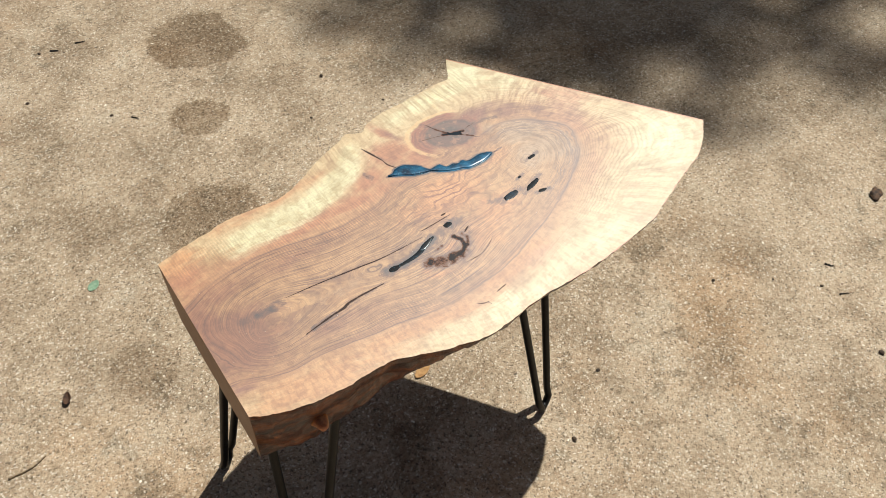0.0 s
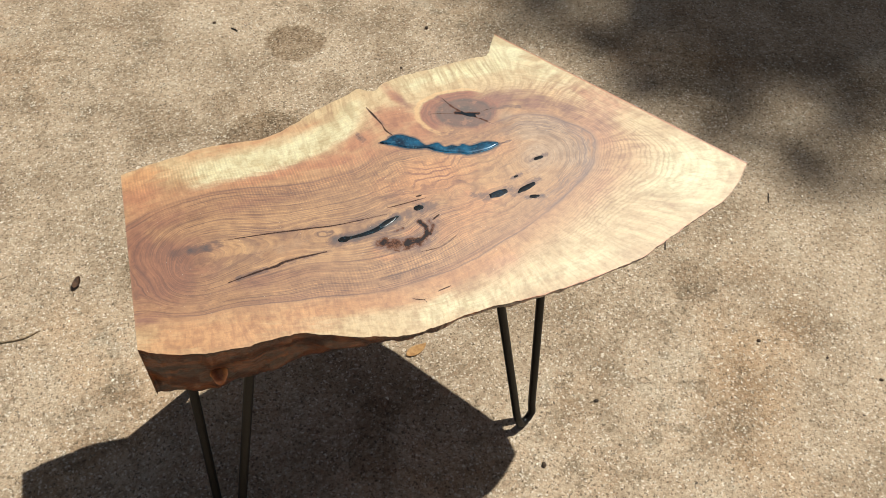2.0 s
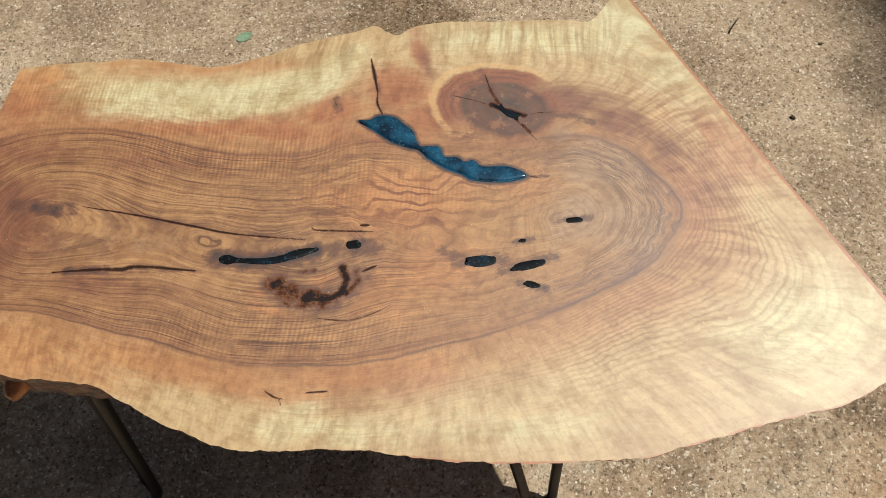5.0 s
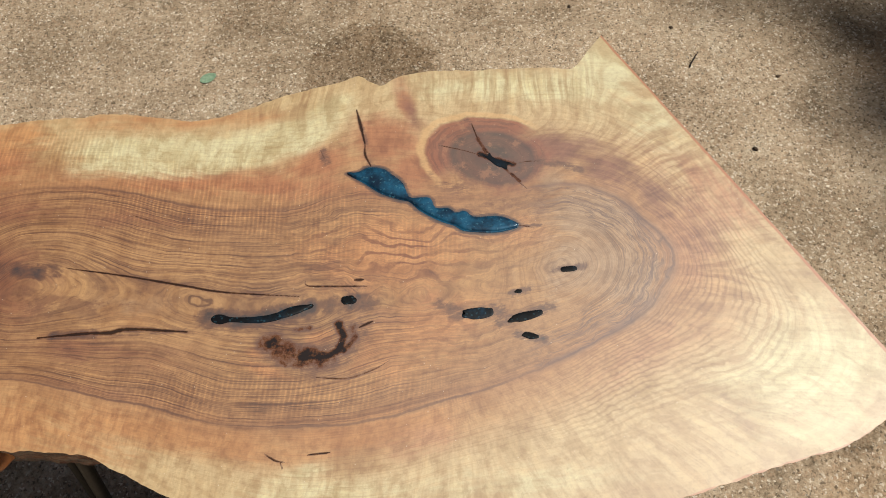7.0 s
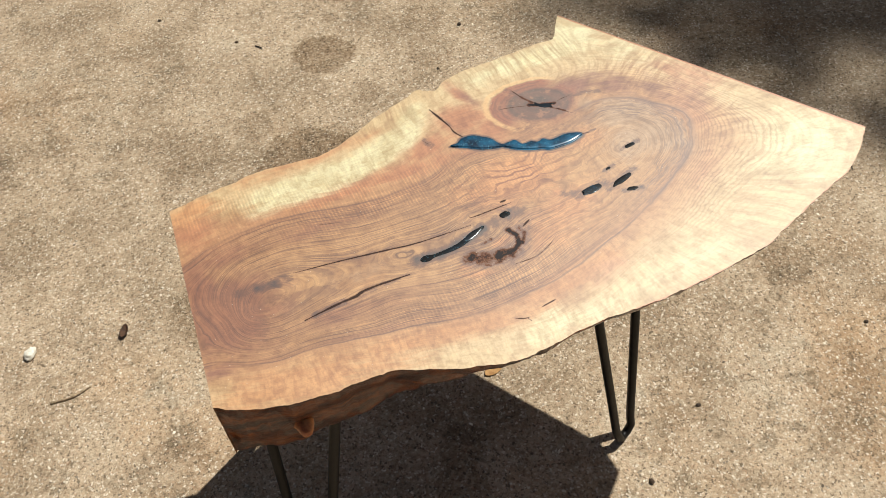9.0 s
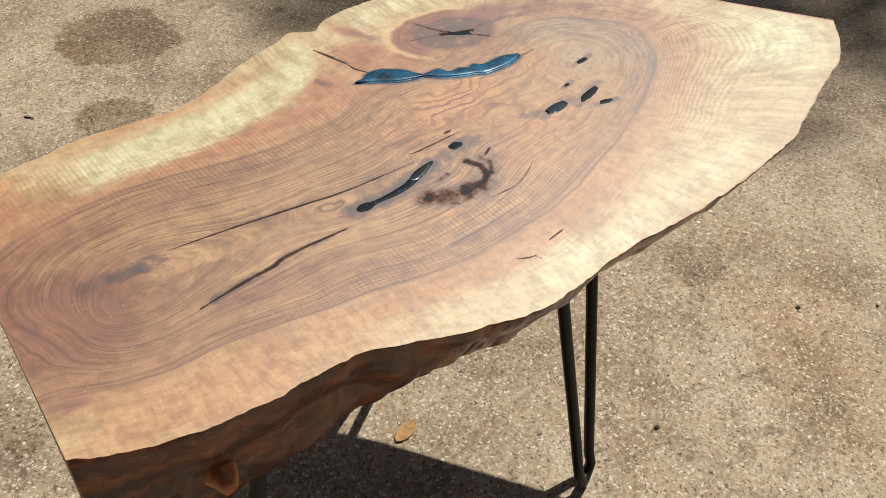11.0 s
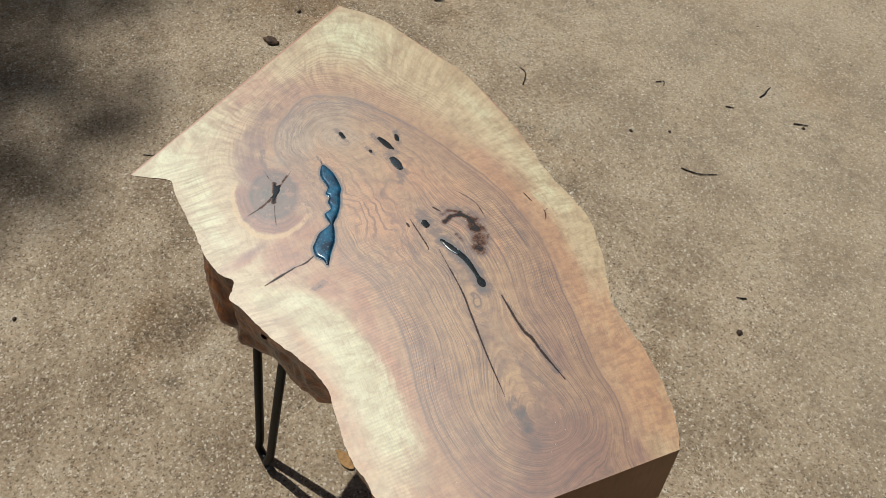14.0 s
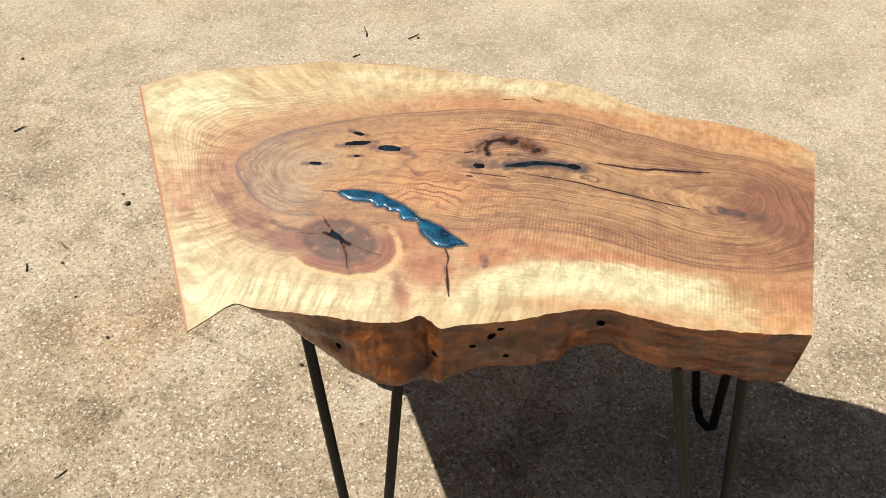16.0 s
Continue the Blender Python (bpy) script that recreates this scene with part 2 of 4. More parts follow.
    gap = times(m.step(comb, -1.0, 0.1, 1.0, 0.0), m.step(shed, 0.40, 0.60, 1.0, 0.3), rays, patchy)
    col = tint(times(gap, 0.62), (0.66, 0.52, 0.40))

    # ashen wood inside the bend of the rings, with smoky lines
    hem = plus(ring, off(n2, 0.05), off(n3, 0.02))
    bend = m.attr("bend")
    smoke = m.noise(m.vec(m.math("MULTIPLY", along, 14.0), m.math("MULTIPLY", plus(hem, off(n2, 0.10)), 17.0)), 1.0, 4, 0.62)
    zone = times(bend, m.step(hem, 0.52, 0.80), m.step(hem, 0.99, 1.03, 1.0, 0.0))
    col = m.mix(times(m.step(smoke, 0.47, 0.60, 0.0, 0.62), zone), col, srgb(122, 90, 78))
    squiggle = contour(m.noise(m.vec(m.math("MULTIPLY", along, 26.0), m.math("MULTIPLY", plus(hem, off(n2, 0.16)), 11.0)), 1.0, 3, 0.6), 0.004, 0.028)
    col = m.mix(times(squiggle, bend, m.step(hem, 0.40, 0.60), m.step(hem, 0.98, 1.02, 1.0, 0.0), 0.62), col, srgb(104, 74, 62))
    # dark line round the heartwood
    edge = m.math("ABSOLUTE", m.math("SUBTRACT", hem, 1.0))
    fade = m.step(m.noise(p, 18.0, 3), 0.36, 0.58, 0.40, 1.0)
    col = m.mix(times(m.step(edge, 0.004, 0.020, 0.62, 0.0), m.attr("edge_line"), fade), col, srgb(92, 54, 36))
    col = m.mix(times(m.step(edge, 0.012, 0.060, 0.34, 0.0), bend, fade), col, srgb(112, 82, 74))

    # rings of the outer wood, wide apart and a little toothed
    out = m.step(soft, 1.0, 1.12)
    tooth = m.noise(m.vec(m.math("MULTIPLY", along, 240.0), m.math("MULTIPLY", ring, 6.0)), 1.0, 2, 0.5)
    arc = plus(ring, off(n1, 0.10), off(n2, 0.045), off(tooth, 0.020), off(n3, 0.012))
    rings = m.math("SINE", plus(m.math("MULTIPLY", arc, 200.0), off(stretched(ring, 3.0, 9.0, 2), 9.0)))
    wide = times(right, m.step(soft, 1.42, 1.75, 1.0, 0.10), m.step(n4, 0.32, 0.54, 0.35, 1.0), m.step(m.math("SUBTRACT", y, m.math("MULTIPLY", x, 0.2)), 0.0, 0.05, 1.0, 0.45))
    col = tint(times(m.step(rings, 0.05, 0.95, 0.0, 0.66), out, wide), (0.66, 0.51, 0.38))
    col = tint(times(m.step(rings, -0.95, -0.2, 0.45, 0.0), out, wide), (1.10, 1.12, 1.12))
    hair = stretched(plus(ring, off(n1, 0.10), off(n3, 0.010)), 5.0, 90.0, 2, 0.5)
    col = tint(times(m.step(hair, 0.50, 0.66, 0.0, 0.34), m.step(soft, 1.0, 1.1), m.step(soft, 1.45, 1.8, 1.0, 0.35)), (0.72, 0.56, 0.42))
    # curly figure of the sapwood, lying across the rings
    lean = plus(m.math("MULTIPLY", along, 200.0), m.math("MULTIPLY", n1, 6.0), m.math("MULTIPLY", ring, 1.5))
    fig = m.noise(m.vec(lean, m.math("MULTIPLY", ring, 3.4)), 1.0, 3, 0.55)
    strong = times(plus(0.28, times(m.attr("fan"), 0.9)), m.math("SUBTRACT", 1.0, m.math("MULTIPLY", m.attr("plum"), 0.35)))
    col = tint(times(m.step(fig, 0.49, 0.60, 0.0, 0.72), out, strong), (0.68, 0.52, 0.37))
    col = tint(times(m.step(fig, 0.36, 0.48, 0.95, 0.0), out, strong), (1.15, 1.18, 1.18))
    feather = m.noise(m.vec(plus(m.math("MULTIPLY", along, 360.0), m.math("MULTIPLY", n1, 8.0), m.math("MULTIPLY", ring, 2.0)), m.math("MULTIPLY", ring, 4.0)), 1.0, 2, 0.5)
    col = tint(times(m.step(feather, 0.48, 0.64, 0.0, 0.55), out, strong), (0.72, 0.56, 0.40))
    # faint threads through the pale band
    thread = contour(stretched(plus(y, off(n1, 0.012), off(n2, 0.003)), 4.0, 260.0, 1, 0.4), 0.010, 0.050)
    col = tint(times(thread, m.attr("pale"), m.step(n2, 0.35, 0.6, 0.05, 0.32)), (0.78, 0.62, 0.42))

    # knot: rings of its own, a red rim and a pale collar on the side of the bark
    kn = plus(knot, off(n2, 0.14), off(n1, 0.20), off(n3, 0.06))
    collared = times(m.step(m.math("SUBTRACT", y, m.math("MULTIPLY", x, 0.55)), 0.022, 0.050), m.step(x, 0.160, 0.185, 1.0, 0.0))
    fray = plus(0.86, times(m.math("SUBTRACT", 1.0, collared), off(n4, 0.9)))
    inside = m.math("MAXIMUM", times(m.step(kn, 0.94, 1.02, 1.0, 0.0), collared), m.step(m.math("DIVIDE", kn, fray), 0.70, 1.10, 1.0, 0.0))
    kcol = m.ramp(kn, [(0.0, srgb(34, 20, 18)), (0.20, srgb(58, 32, 24)), (0.42, srgb(106, 60, 40)), (0.60, srgb(80, 42, 28)), (0.70, srgb(138, 74, 44)), (1.0, srgb(158, 86, 48))])
    kw = m.noise(m.vec(m.math("MULTIPLY", kn, 15.0), m.math("MULTIPLY", n1, 4.0), m.math("MULTIPLY", n2, 2.0)), 1.0, 3, 0.6)
    kcol = m.mix(m.step(kw, 0.48, 0.60, 0.0, 0.70), kcol, m.mix(1.0, kcol, (0.52, 0.42, 0.36), "MULTIPLY"))
    kcol = m.mix(m.step(m.noise(p, 90.0, 5, 0.7), 0.53, 0.66, 0.0, 0.50), kcol, srgb(176, 118, 80))
    col = m.mix(times(inside, 0.92), col, kcol)
    col = m.mix(times(m.step(m.math("ABSOLUTE", m.math("SUBTRACT", kn, 1.05)), 0.02, 0.080, 0.68, 0.0), collared), col, srgb(224, 180, 120))
    # splintery orange wood between the knot and the blue fill
    chip = m.noise(m.vec(m.math("MULTIPLY", plus(x, y), 60.0), m.math("MULTIPLY", m.math("SUBTRACT", y, m.math("MULTIPLY", x, 0.3)), 210.0), n2), 1.0, 4, 0.65)
    col = m.mix(times(m.attr("splinter"), m.step(chip, 0.44, 0.60, 0.0, 0.85)), col, srgb(112, 62, 36))

    # brown stain round the hollows, rot pockets, then the checks
    hn = plus(halo, times(plus(off(m.noise(p, 95.0, 5, 0.7), 1.3), off(stretched(f, 70.0, 45.0, 3, 0.6), 1.0)), m.step(halo, 0.02, 0.4)))
    col = m.mix(m.step(hn, 0.18, 0.54, 0.0, 0.80), col, srgb(98, 56, 32))
    col = m.mix(m.step(hn, 0.52, 0.95, 0.0, 0.85), col, srgb(44, 30, 30))
    rot = m.noise(p, 120.0, 5, 0.72)
    dark = m.attr("dark")
    dn = plus(dark, times(off(rot, 2.0), m.step(dark, 0.04, 0.5)))
    col = m.mix(m.step(dn, 0.02, 0.42, 0.0, 0.85), col, srgb(100, 56, 34))
    col = m.mix(m.step(dn, 0.55, 0.90, 0.0, 0.95), col, srgb(22, 17, 20))
    ck = plus(m.attr("check"), off(n3, 0.34), off(n5, 0.26), off(n2, 0.30))
    col = m.mix(m.step(ck, 0.26, 0.60, 0.0, 0.75), col, srgb(100, 58, 34))
    col = m.mix(m.step(ck, 0.58, 0.80, 0.0, 0.90), col, srgb(36, 23, 19))
    # orange line where the wood meets the bark
    rim = plus(m.attr("rim"), off(n4, 0.9))
    col = m.mix(m.step(rim, 0.36, 0.72, 0.0, 0.85), col, srgb(182, 100, 46))
    # fine tooth of the fibres
    col = tint(m.step(n5, 0.48, 0.66, 0.0, 0.40), (0.74, 0.66, 0.58))
    col = tint(m.step(n5, 0.34, 0.50, 0.40, 0.0), (1.10, 1.11, 1.12))
    # pores
    pore = stretched(f, 130.0, 210.0, 2, 0.6)
    col = tint(times(m.step(pore, 0.56, 0.70, 0.0, 0.40), m.step(soft, 1.0, 1.4, 1.0, 0.3)), (0.54, 0.42, 0.33))
    # specks of dust held in the finish
    speck = m.voronoi(p, 230.0)
    pick = m.xyz(m.voronoi(p, 230.0, out="Color"))[0]
    dust = times(m.step(pick, 0.74, 0.80), m.step(speck, 0.04, 0.10, 1.0, 0.0))
    col = m.mix(times(dust, 0.60), col, srgb(238, 226, 204))
    h = plus(m.math("MULTIPLY", pore, -0.25), m.math("MULTIPLY", n4, 1.5), m.math("MULTIPLY", dust, 0.5))
    # the finish does not reach into rot and checks
    hollow = m.math("MAXIMUM", m.step(dn, 0.3, 0.7), m.step(ck, 0.5, 0.7))
    film = m.math("SUBTRACT", 1.0, m.math("MULTIPLY", hollow, 0.8))
    m.put(m.bsdf.inputs["Specular IOR Level"], times(film, 1.0))
    m.put(m.bsdf.inputs["Coat Weight"], times(film, 0.35))
    m.bsdf.inputs["IOR"].default_value = 1.72
    m.put(m.bsdf.inputs["Sheen Weight"], times(film, 0.20))
    m.set(Base_Color=col, Roughness=plus(0.52, off(n4, 0.12)), Normal=m.bump(h, 0.0004, 0.25))
    m.put(m.bsdf.inputs["Coat Roughness"], plus(0.080, off(n4, 0.03)))
    m.put(m.bsdf.inputs["Coat Normal"], m.bump(m.noise(p, 13.0, 2, 0.5), 0.0014, 1.0))
    m.bsdf.inputs["Sheen Roughness"].default_value = 0.5
    return m.mat


def live_edge_material():
    m = Nodes("oiled_live_edge")
    p = m.coords()
    x, y, z = m.xyz(p)
    warp = m.vmath("ADD", p, m.vmath("MULTIPLY", m.noise(p, 26.0, 3, color=True), (0.04, 0.04, 0.04)))
    wx, wy, wz = m.xyz(warp)
    # burl over most of the length, straight fibres towards the sawn end
    curl = m.noise(warp, 34.0, 6, 0.68)
    fibre = m.noise(m.vec(m.math("MULTIPLY", wx, 14.0), m.math("MULTIPLY", wy, 14.0), m.math("MULTIPLY", wz, 90.0)), 1.0, 6, 0.66)
    ends = m.step(x, -0.16, -0.08, 0.9, 0.22)
    streak = m.math("ADD", m.math("MULTIPLY", fibre, ends), m.math("MULTIPLY", curl, m.math("SUBTRACT", 1.0, ends)))
    col = m.ramp(streak, [(0.32, srgb(34, 15, 6)), (0.43, srgb(82, 38, 13)), (0.52, srgb(130, 68, 22)), (0.62, srgb(172, 98, 36)), (0.74, srgb(222, 158, 86))])
    burl = m.noise(warp, 150.0, 5, 0.72)
    col = m.mix(m.step(burl, 0.52, 0.68, 0.0, 0.55), col, srgb(66, 32, 13))
    col = m.mix(m.step(burl, 0.30, 0.42, 0.55, 0.0), col, srgb(186, 116, 54))
    col = m.mix(m.step(m.noise(p, 20, 4, 0.6), 0.52, 0.68, 0.0, 0.55), col, srgb(60, 28, 12))
    # near side's shade put into the colour, over blotches of dark bark
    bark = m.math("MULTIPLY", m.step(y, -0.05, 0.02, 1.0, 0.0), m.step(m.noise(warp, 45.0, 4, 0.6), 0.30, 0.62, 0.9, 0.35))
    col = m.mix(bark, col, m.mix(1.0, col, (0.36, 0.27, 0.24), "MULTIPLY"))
    # worm holes and torn pockets of the far side
    pit = 0.0
    flat = m.vec(x, 0.0, z)
    rag = m.math("MULTIPLY", m.math("SUBTRACT", burl, 0.5), 0.0022)
    for hx, hz, r in HOLES:
        d = m.math("ADD", m.vmath("DISTANCE", flat, (hx, 0.0, hz), out="Value"), rag)
        pit = m.math("MAXIMUM", pit, m.step(d, r * 0.85, r * 1.15, 1.0, 0.0))
    pit = m.math("MULTIPLY", pit, m.step(y, 0.05, 0.08))
    col = m.mix(pit, col, srgb(16, 9, 6))
    h = m.math("ADD", m.math("MULTIPLY", streak, 1.2), m.math("MULTIPLY", burl, 0.5))
    h = m.math("SUBTRACT", h, m.math("MULTIPLY", pit, 1.2))
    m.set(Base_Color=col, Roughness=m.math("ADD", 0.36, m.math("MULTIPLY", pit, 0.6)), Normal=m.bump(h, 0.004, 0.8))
    m.put(m.bsdf.inputs["Specular IOR Level"], m.math("MULTIPLY", m.math("SUBTRACT", 1.0, pit), 0.4))
    m.put(m.bsdf.inputs["Coat Weight"], m.math("MULTIPLY", m.math("SUBTRACT", 1.0, pit), 0.3))
    m.bsdf.inputs["Coat Roughness"].default_value = 0.12
    return m.mat


def sawn_end_material():
    m = Nodes("sawn_end_grain")
    p = m.coords()
    x, y, z = m.xyz(p)
    saw = m.noise(m.vec(m.math("MULTIPLY", x, 20.0), m.math("MULTIPLY", y, 260.0), m.math("MULTIPLY", z, 30.0)), 1.0, 3, 0.6)
    blot = m.noise(p, 18.0, 4, 0.6)
    col = m.mix(blot, srgb(112, 76, 48), srgb(160, 118, 78))
    col = m.mix(m.step(saw, 0.45, 0.7, 0.0, 0.45), col, srgb(118, 86, 56))
    m.set(Base_Color=col, Roughness=0.55, Normal=m.bump(saw, 0.0006, 0.6))
    return m.mat


def resin_material(name, low, high, metal, fleck_share=0.35, share=0.35):
    m = Nodes(name)
    p = m.coords()
    swirl = m.noise(p, 60.0, 5, 0.65)
    col = m.mix(m.step(swirl, share, share + 0.3), low, high)
    fleck = m.voronoi(p, 900.0, out="Color")
    col = m.mix(m.step(m.xyz(fleck)[0], 0.92, 0.99, 0.0, fleck_share), col, srgb(84, 140, 160))
    m.set(Base_Color=col, Roughness=0.5, Metallic=metal, Normal=m.bump(m.noise(p, 160.0, 3), 0.0006, 0.5))
    m.bsdf.inputs["Specular IOR Level"].default_value = 0.35 if metal else 0.22
    m.bsdf.inputs["Coat Weight"].default_value = 0.6 if metal else 0.0
    m.bsdf.inputs["Coat Roughness"].default_value = 0.2
    return m.mat


def steel_material():
    m = Nodes("black_painted_steel")
    p = m.coords()
    n = m.noise(p, 160.0, 4, 0.6)
    col = m.mix(m.step(n, 0.4, 0.7), srgb(14, 13, 12), srgb(25, 23, 21))
    m.set(Base_Color=col, Roughness=m.math("ADD", 0.34, m.math("MULTIPLY", n, 0.25)), Metallic=0.0, Normal=m.bump(n, 0.0005, 0.4))
    m.bsdf.inputs["Specular IOR Level"].default_value = 0.25
    return m.mat


def plain_material(name, low, high, scale, roughness=0.8):
    m = Nodes(name)
    p = m.coords()
    n = m.noise(p, scale, 4, 0.65)
    m.set(Base_Color=m.mix(m.step(n, 0.3, 0.7), low, high), Roughness=roughness, Normal=m.bump(n, 0.001, 0.6))
    return m.mat


# old oil and water marks on the slab: centre, radius, depth
STAINS = [
    (0.190, 1.090, 0.105, 0.80),
    (0.085, 0.855, 0.058, 0.85),
    (-0.030, 0.593, 0.092, 0.75),
    (-0.265, 0.365, 0.055, 0.45),
    (0.065, -0.226, 0.040, 0.55),
    (-0.305, -0.235, 0.020, 0.8),
    (0.555, 0.075, 0.045, 0.40),
    (-0.008, 0.000, 0.035, 0.55),
    (-0.030, -0.055, 0.040, 0.55),
    (-0.317, -0.054, 0.040, 0.45),
    (0.390, 0.252, 0.065, 0.45),
    (-0.385, -0.458, 0.035, 0.40),
    (-0.327, -0.538, 0.022, 0.40),
    (0.130, 0.950, 0.020, 0.5),
    (0.295, 0.870, 0.045, 0.35),
    (0.270, 0.770, 0.050, 0.35),
    (0.120, 0.720, 0.035, 0.30),
    (-0.090, 0.720, 0.035, 0.40),
    (-0.220, 0.700, 0.060, 0.30),
]
HOLES = [  # along, height and radius of each worm hole
    (-0.083, 0.438, 0.0034),
    (0.014, 0.429, 0.0028),
    (0.000, 0.440, 0.0030),
    (-0.007, 0.448, 0.0026),
    (-0.011, 0.407, 0.0028),
    (0.044, 0.420, 0.0030),
    (0.123, 0.418, 0.0026),
    (0.138, 0.368, 0.0022),
]
WOOD = [  # from the core out to the bark, in halves of the ring field
    (0.00, srgb(187, 140, 89)),
    (0.28, srgb(184, 136, 86)),
    (0.44, srgb(179, 130, 82)),
    (0.495, srgb(174, 122, 76)),
    (0.525, srgb(187, 137, 88)),
    (0.64, srgb(198, 155, 105)),
    (0.76, srgb(213, 185, 137)),
    (1.00, srgb(205, 173, 121)),
]
CONCRETE = concrete_material()
CHIPS = pebble_material()
SLAB_TOP = slab_top_material()
LIVE_EDGE = live_edge_material()
SAWN_END = sawn_end_material()
BLUE_RESIN = resin_material("blue_pearl_resin", srgb(10, 38, 60), srgb(30, 92, 124), 0.3)
DEEP_RESIN = resin_material("deep_blue_resin", srgb(6, 9, 13), srgb(18, 56, 78), 0.1, 0.2, 0.50)
DARK_RESIN = resin_material("dark_blue_resin", srgb(10, 11, 14), srgb(16, 32, 44), 0.0, 0.15, 0.45)
STEEL = steel_material()


# ---------------------------------------------------------------- building helpers
def mesh_object(name, verts, faces, materials, parent=None, smooth=False, index=None):
    me = bpy.data.meshes.new(name)
    me.from_pydata([tuple(map(float, v)) for v in verts], [], faces)
    for mat in materials:
        me.materials.append(mat)
    if index is not None:
        me.polygons.foreach_set("material_index", np.array(index, dtype=np.int32))
    if smooth:
        me.polygons.foreach_set("use_smooth", np.ones(len(me.polygons), dtype=bool))
    me.update()
    ob = new(name, me)
    ob.parent = parent
    return ob


def part(name, bm, material, parent=None, label="", smooth=True):
    me = bpy.data.meshes.new(name)
    bm.to_mesh(me)
    bm.free()
    me.materials.append(material)
    if smooth:
        me.polygons.foreach_set("use_smooth", np.ones(len(me.polygons), dtype=bool))
    ob = new(name, me)
    ob.parent = parent
    return tagged(ob, label) if label else ob


def spline(points, count, closed=False):
    """Catmull-Rom through points, sampled evenly by length."""
    pts = np.array(points, float)
    if closed:
        pts = np.vstack([pts[-1], pts, pts[0], pts[1]])
    else:
        pts = np.vstack([2 * pts[0] - pts[1], pts, 2 * pts[-1] - pts[-2]])
    out = []
    for a, b, c, d in zip(pts, pts[1:], pts[2:], pts[3:]):
        t = np.linspace(0, 1, 24, endpoint=False)[:, None]
        out.append(0.5 * (2 * b + (c - a) * t + (2 * a - 5 * b + 4 * c - d) * t**2 + (3 * b - a - 3 * c + d) * t**3))
    out.append(pts[-2][None])
    out = np.vstack(out)
    run = np.r_[0, np.cumsum(np.linalg.norm(np.diff(out, axis=0), axis=1))]
    at = np.linspace(0, run[-1], count)
    return np.stack([np.interp(at, run, out[:, k]) for k in range(out.shape[1])], 1)


def tube(bm, path, radii, sides=10):
    """A round bar along a path, closed at both ends."""
    path = [Vector(p) for p in path]
    rings, side = [], None
    for i, p in enumerate(path):
        ahead = (path[min(i + 1, len(path) - 1)] - path[max(i - 1, 0)]).normalized()
        side = ahead.orthogonal().normalized() if side is None else (side - ahead * side.dot(ahead)).normalized()
        up = ahead.cross(side)
        r = radii[i] if hasattr(radii, "__len__") else radii
        rings.append([bm.verts.new(p + (side * math.cos(a) + up * math.sin(a)) * r) for a in [2 * math.pi * k / sides for k in range(sides)]])
    for a, b in zip(rings, rings[1:]):
        for k in range(sides):
            bm.faces.new((a[k], a[(k + 1) % sides], b[(k + 1) % sides], b[k]))
    bm.faces.new(rings[0][::-1])
    bm.faces.new(rings[-1])


def wobble(x, y, z, scale, amount):
    return noise.noise(Vector((x * scale, y * scale, z * scale))) * amount


# ---------------------------------------------------------------- ground
def build_ground():
    ax = np.unique(np.round(np.r_[-300, -80, -20, -6, np.arange(-2.4, 2.81, 0.1), 6, 20, 80, 300], 4))
    n = len(ax)
    verts = [(x, y, 0.0) for y in ax for x in ax]
    faces = [(j * n + i, j * n + i + 1, (j + 1) * n + i + 1, (j + 1) * n + i) for j in range(n - 1) for i in range(n - 1)]
    ob = mesh_object("ground", verts, faces, [CONCRETE])
    tagged(ob, "sunlit weathered concrete driveway with exposed aggregate and oil stains", "ground", kind="structure")

    # stone chips that stand a little proud of the cement
    rng = np.random.default_rng(4)
    count = 150000
    xy = np.stack([rng.uniform(-0.95, 1.65, count), rng.uniform(-1.4, 1.7, count)], 1)
    size = rng.gamma(1.9, 0.00047, count).clip(0.0004, 0.0032)
    turn = rng.uniform(0, 2 * np.pi, count)
    long = rng.uniform(1.0, 1.9, count)
    angle = np.arange(5) * 2 * np.pi / 5
    verts = np.zeros((count, 6, 3))
    px, py = size[:, None] * long[:, None] * np.cos(angle), size[:, None] * np.sin(angle)
    px = px * rng.uniform(0.7, 1.2, (count, 5))
    py = py * rng.uniform(0.7, 1.2, (count, 5))
    verts[:, :5, 0] = xy[:, :1] + px * np.cos(turn)[:, None] - py * np.sin(turn)[:, None]
    verts[:, :5, 1] = xy[:, 1:] + px * np.sin(turn)[:, None] + py * np.cos(turn)[:, None]
    verts[:, :5, 2] = -0.0003
    verts[:, 5, :2] = xy + rng.normal(0, 0.2, (count, 2)) * size[:, None]
    verts[:, 5, 2] = np.minimum(size * 0.3, 0.0007)
    base = np.arange(count)[:, None] * 6
    faces = np.stack([np.stack([base[:, 0] + k, base[:, 0] + (k + 1) % 5, base[:, 0] + 5], 1) for k in range(5)], 1).reshape(-1, 3)
    me = bpy.data.meshes.new("aggregate")
    me.from_pydata(verts.reshape(-1, 3).tolist(), [], faces.tolist())
    me.materials.append(CHIPS)
    chips = new("aggregate", me)
    tagged(chips, "pale tan stone chips set in the concrete surface", "aggregate", kind="stuff")


build_ground()

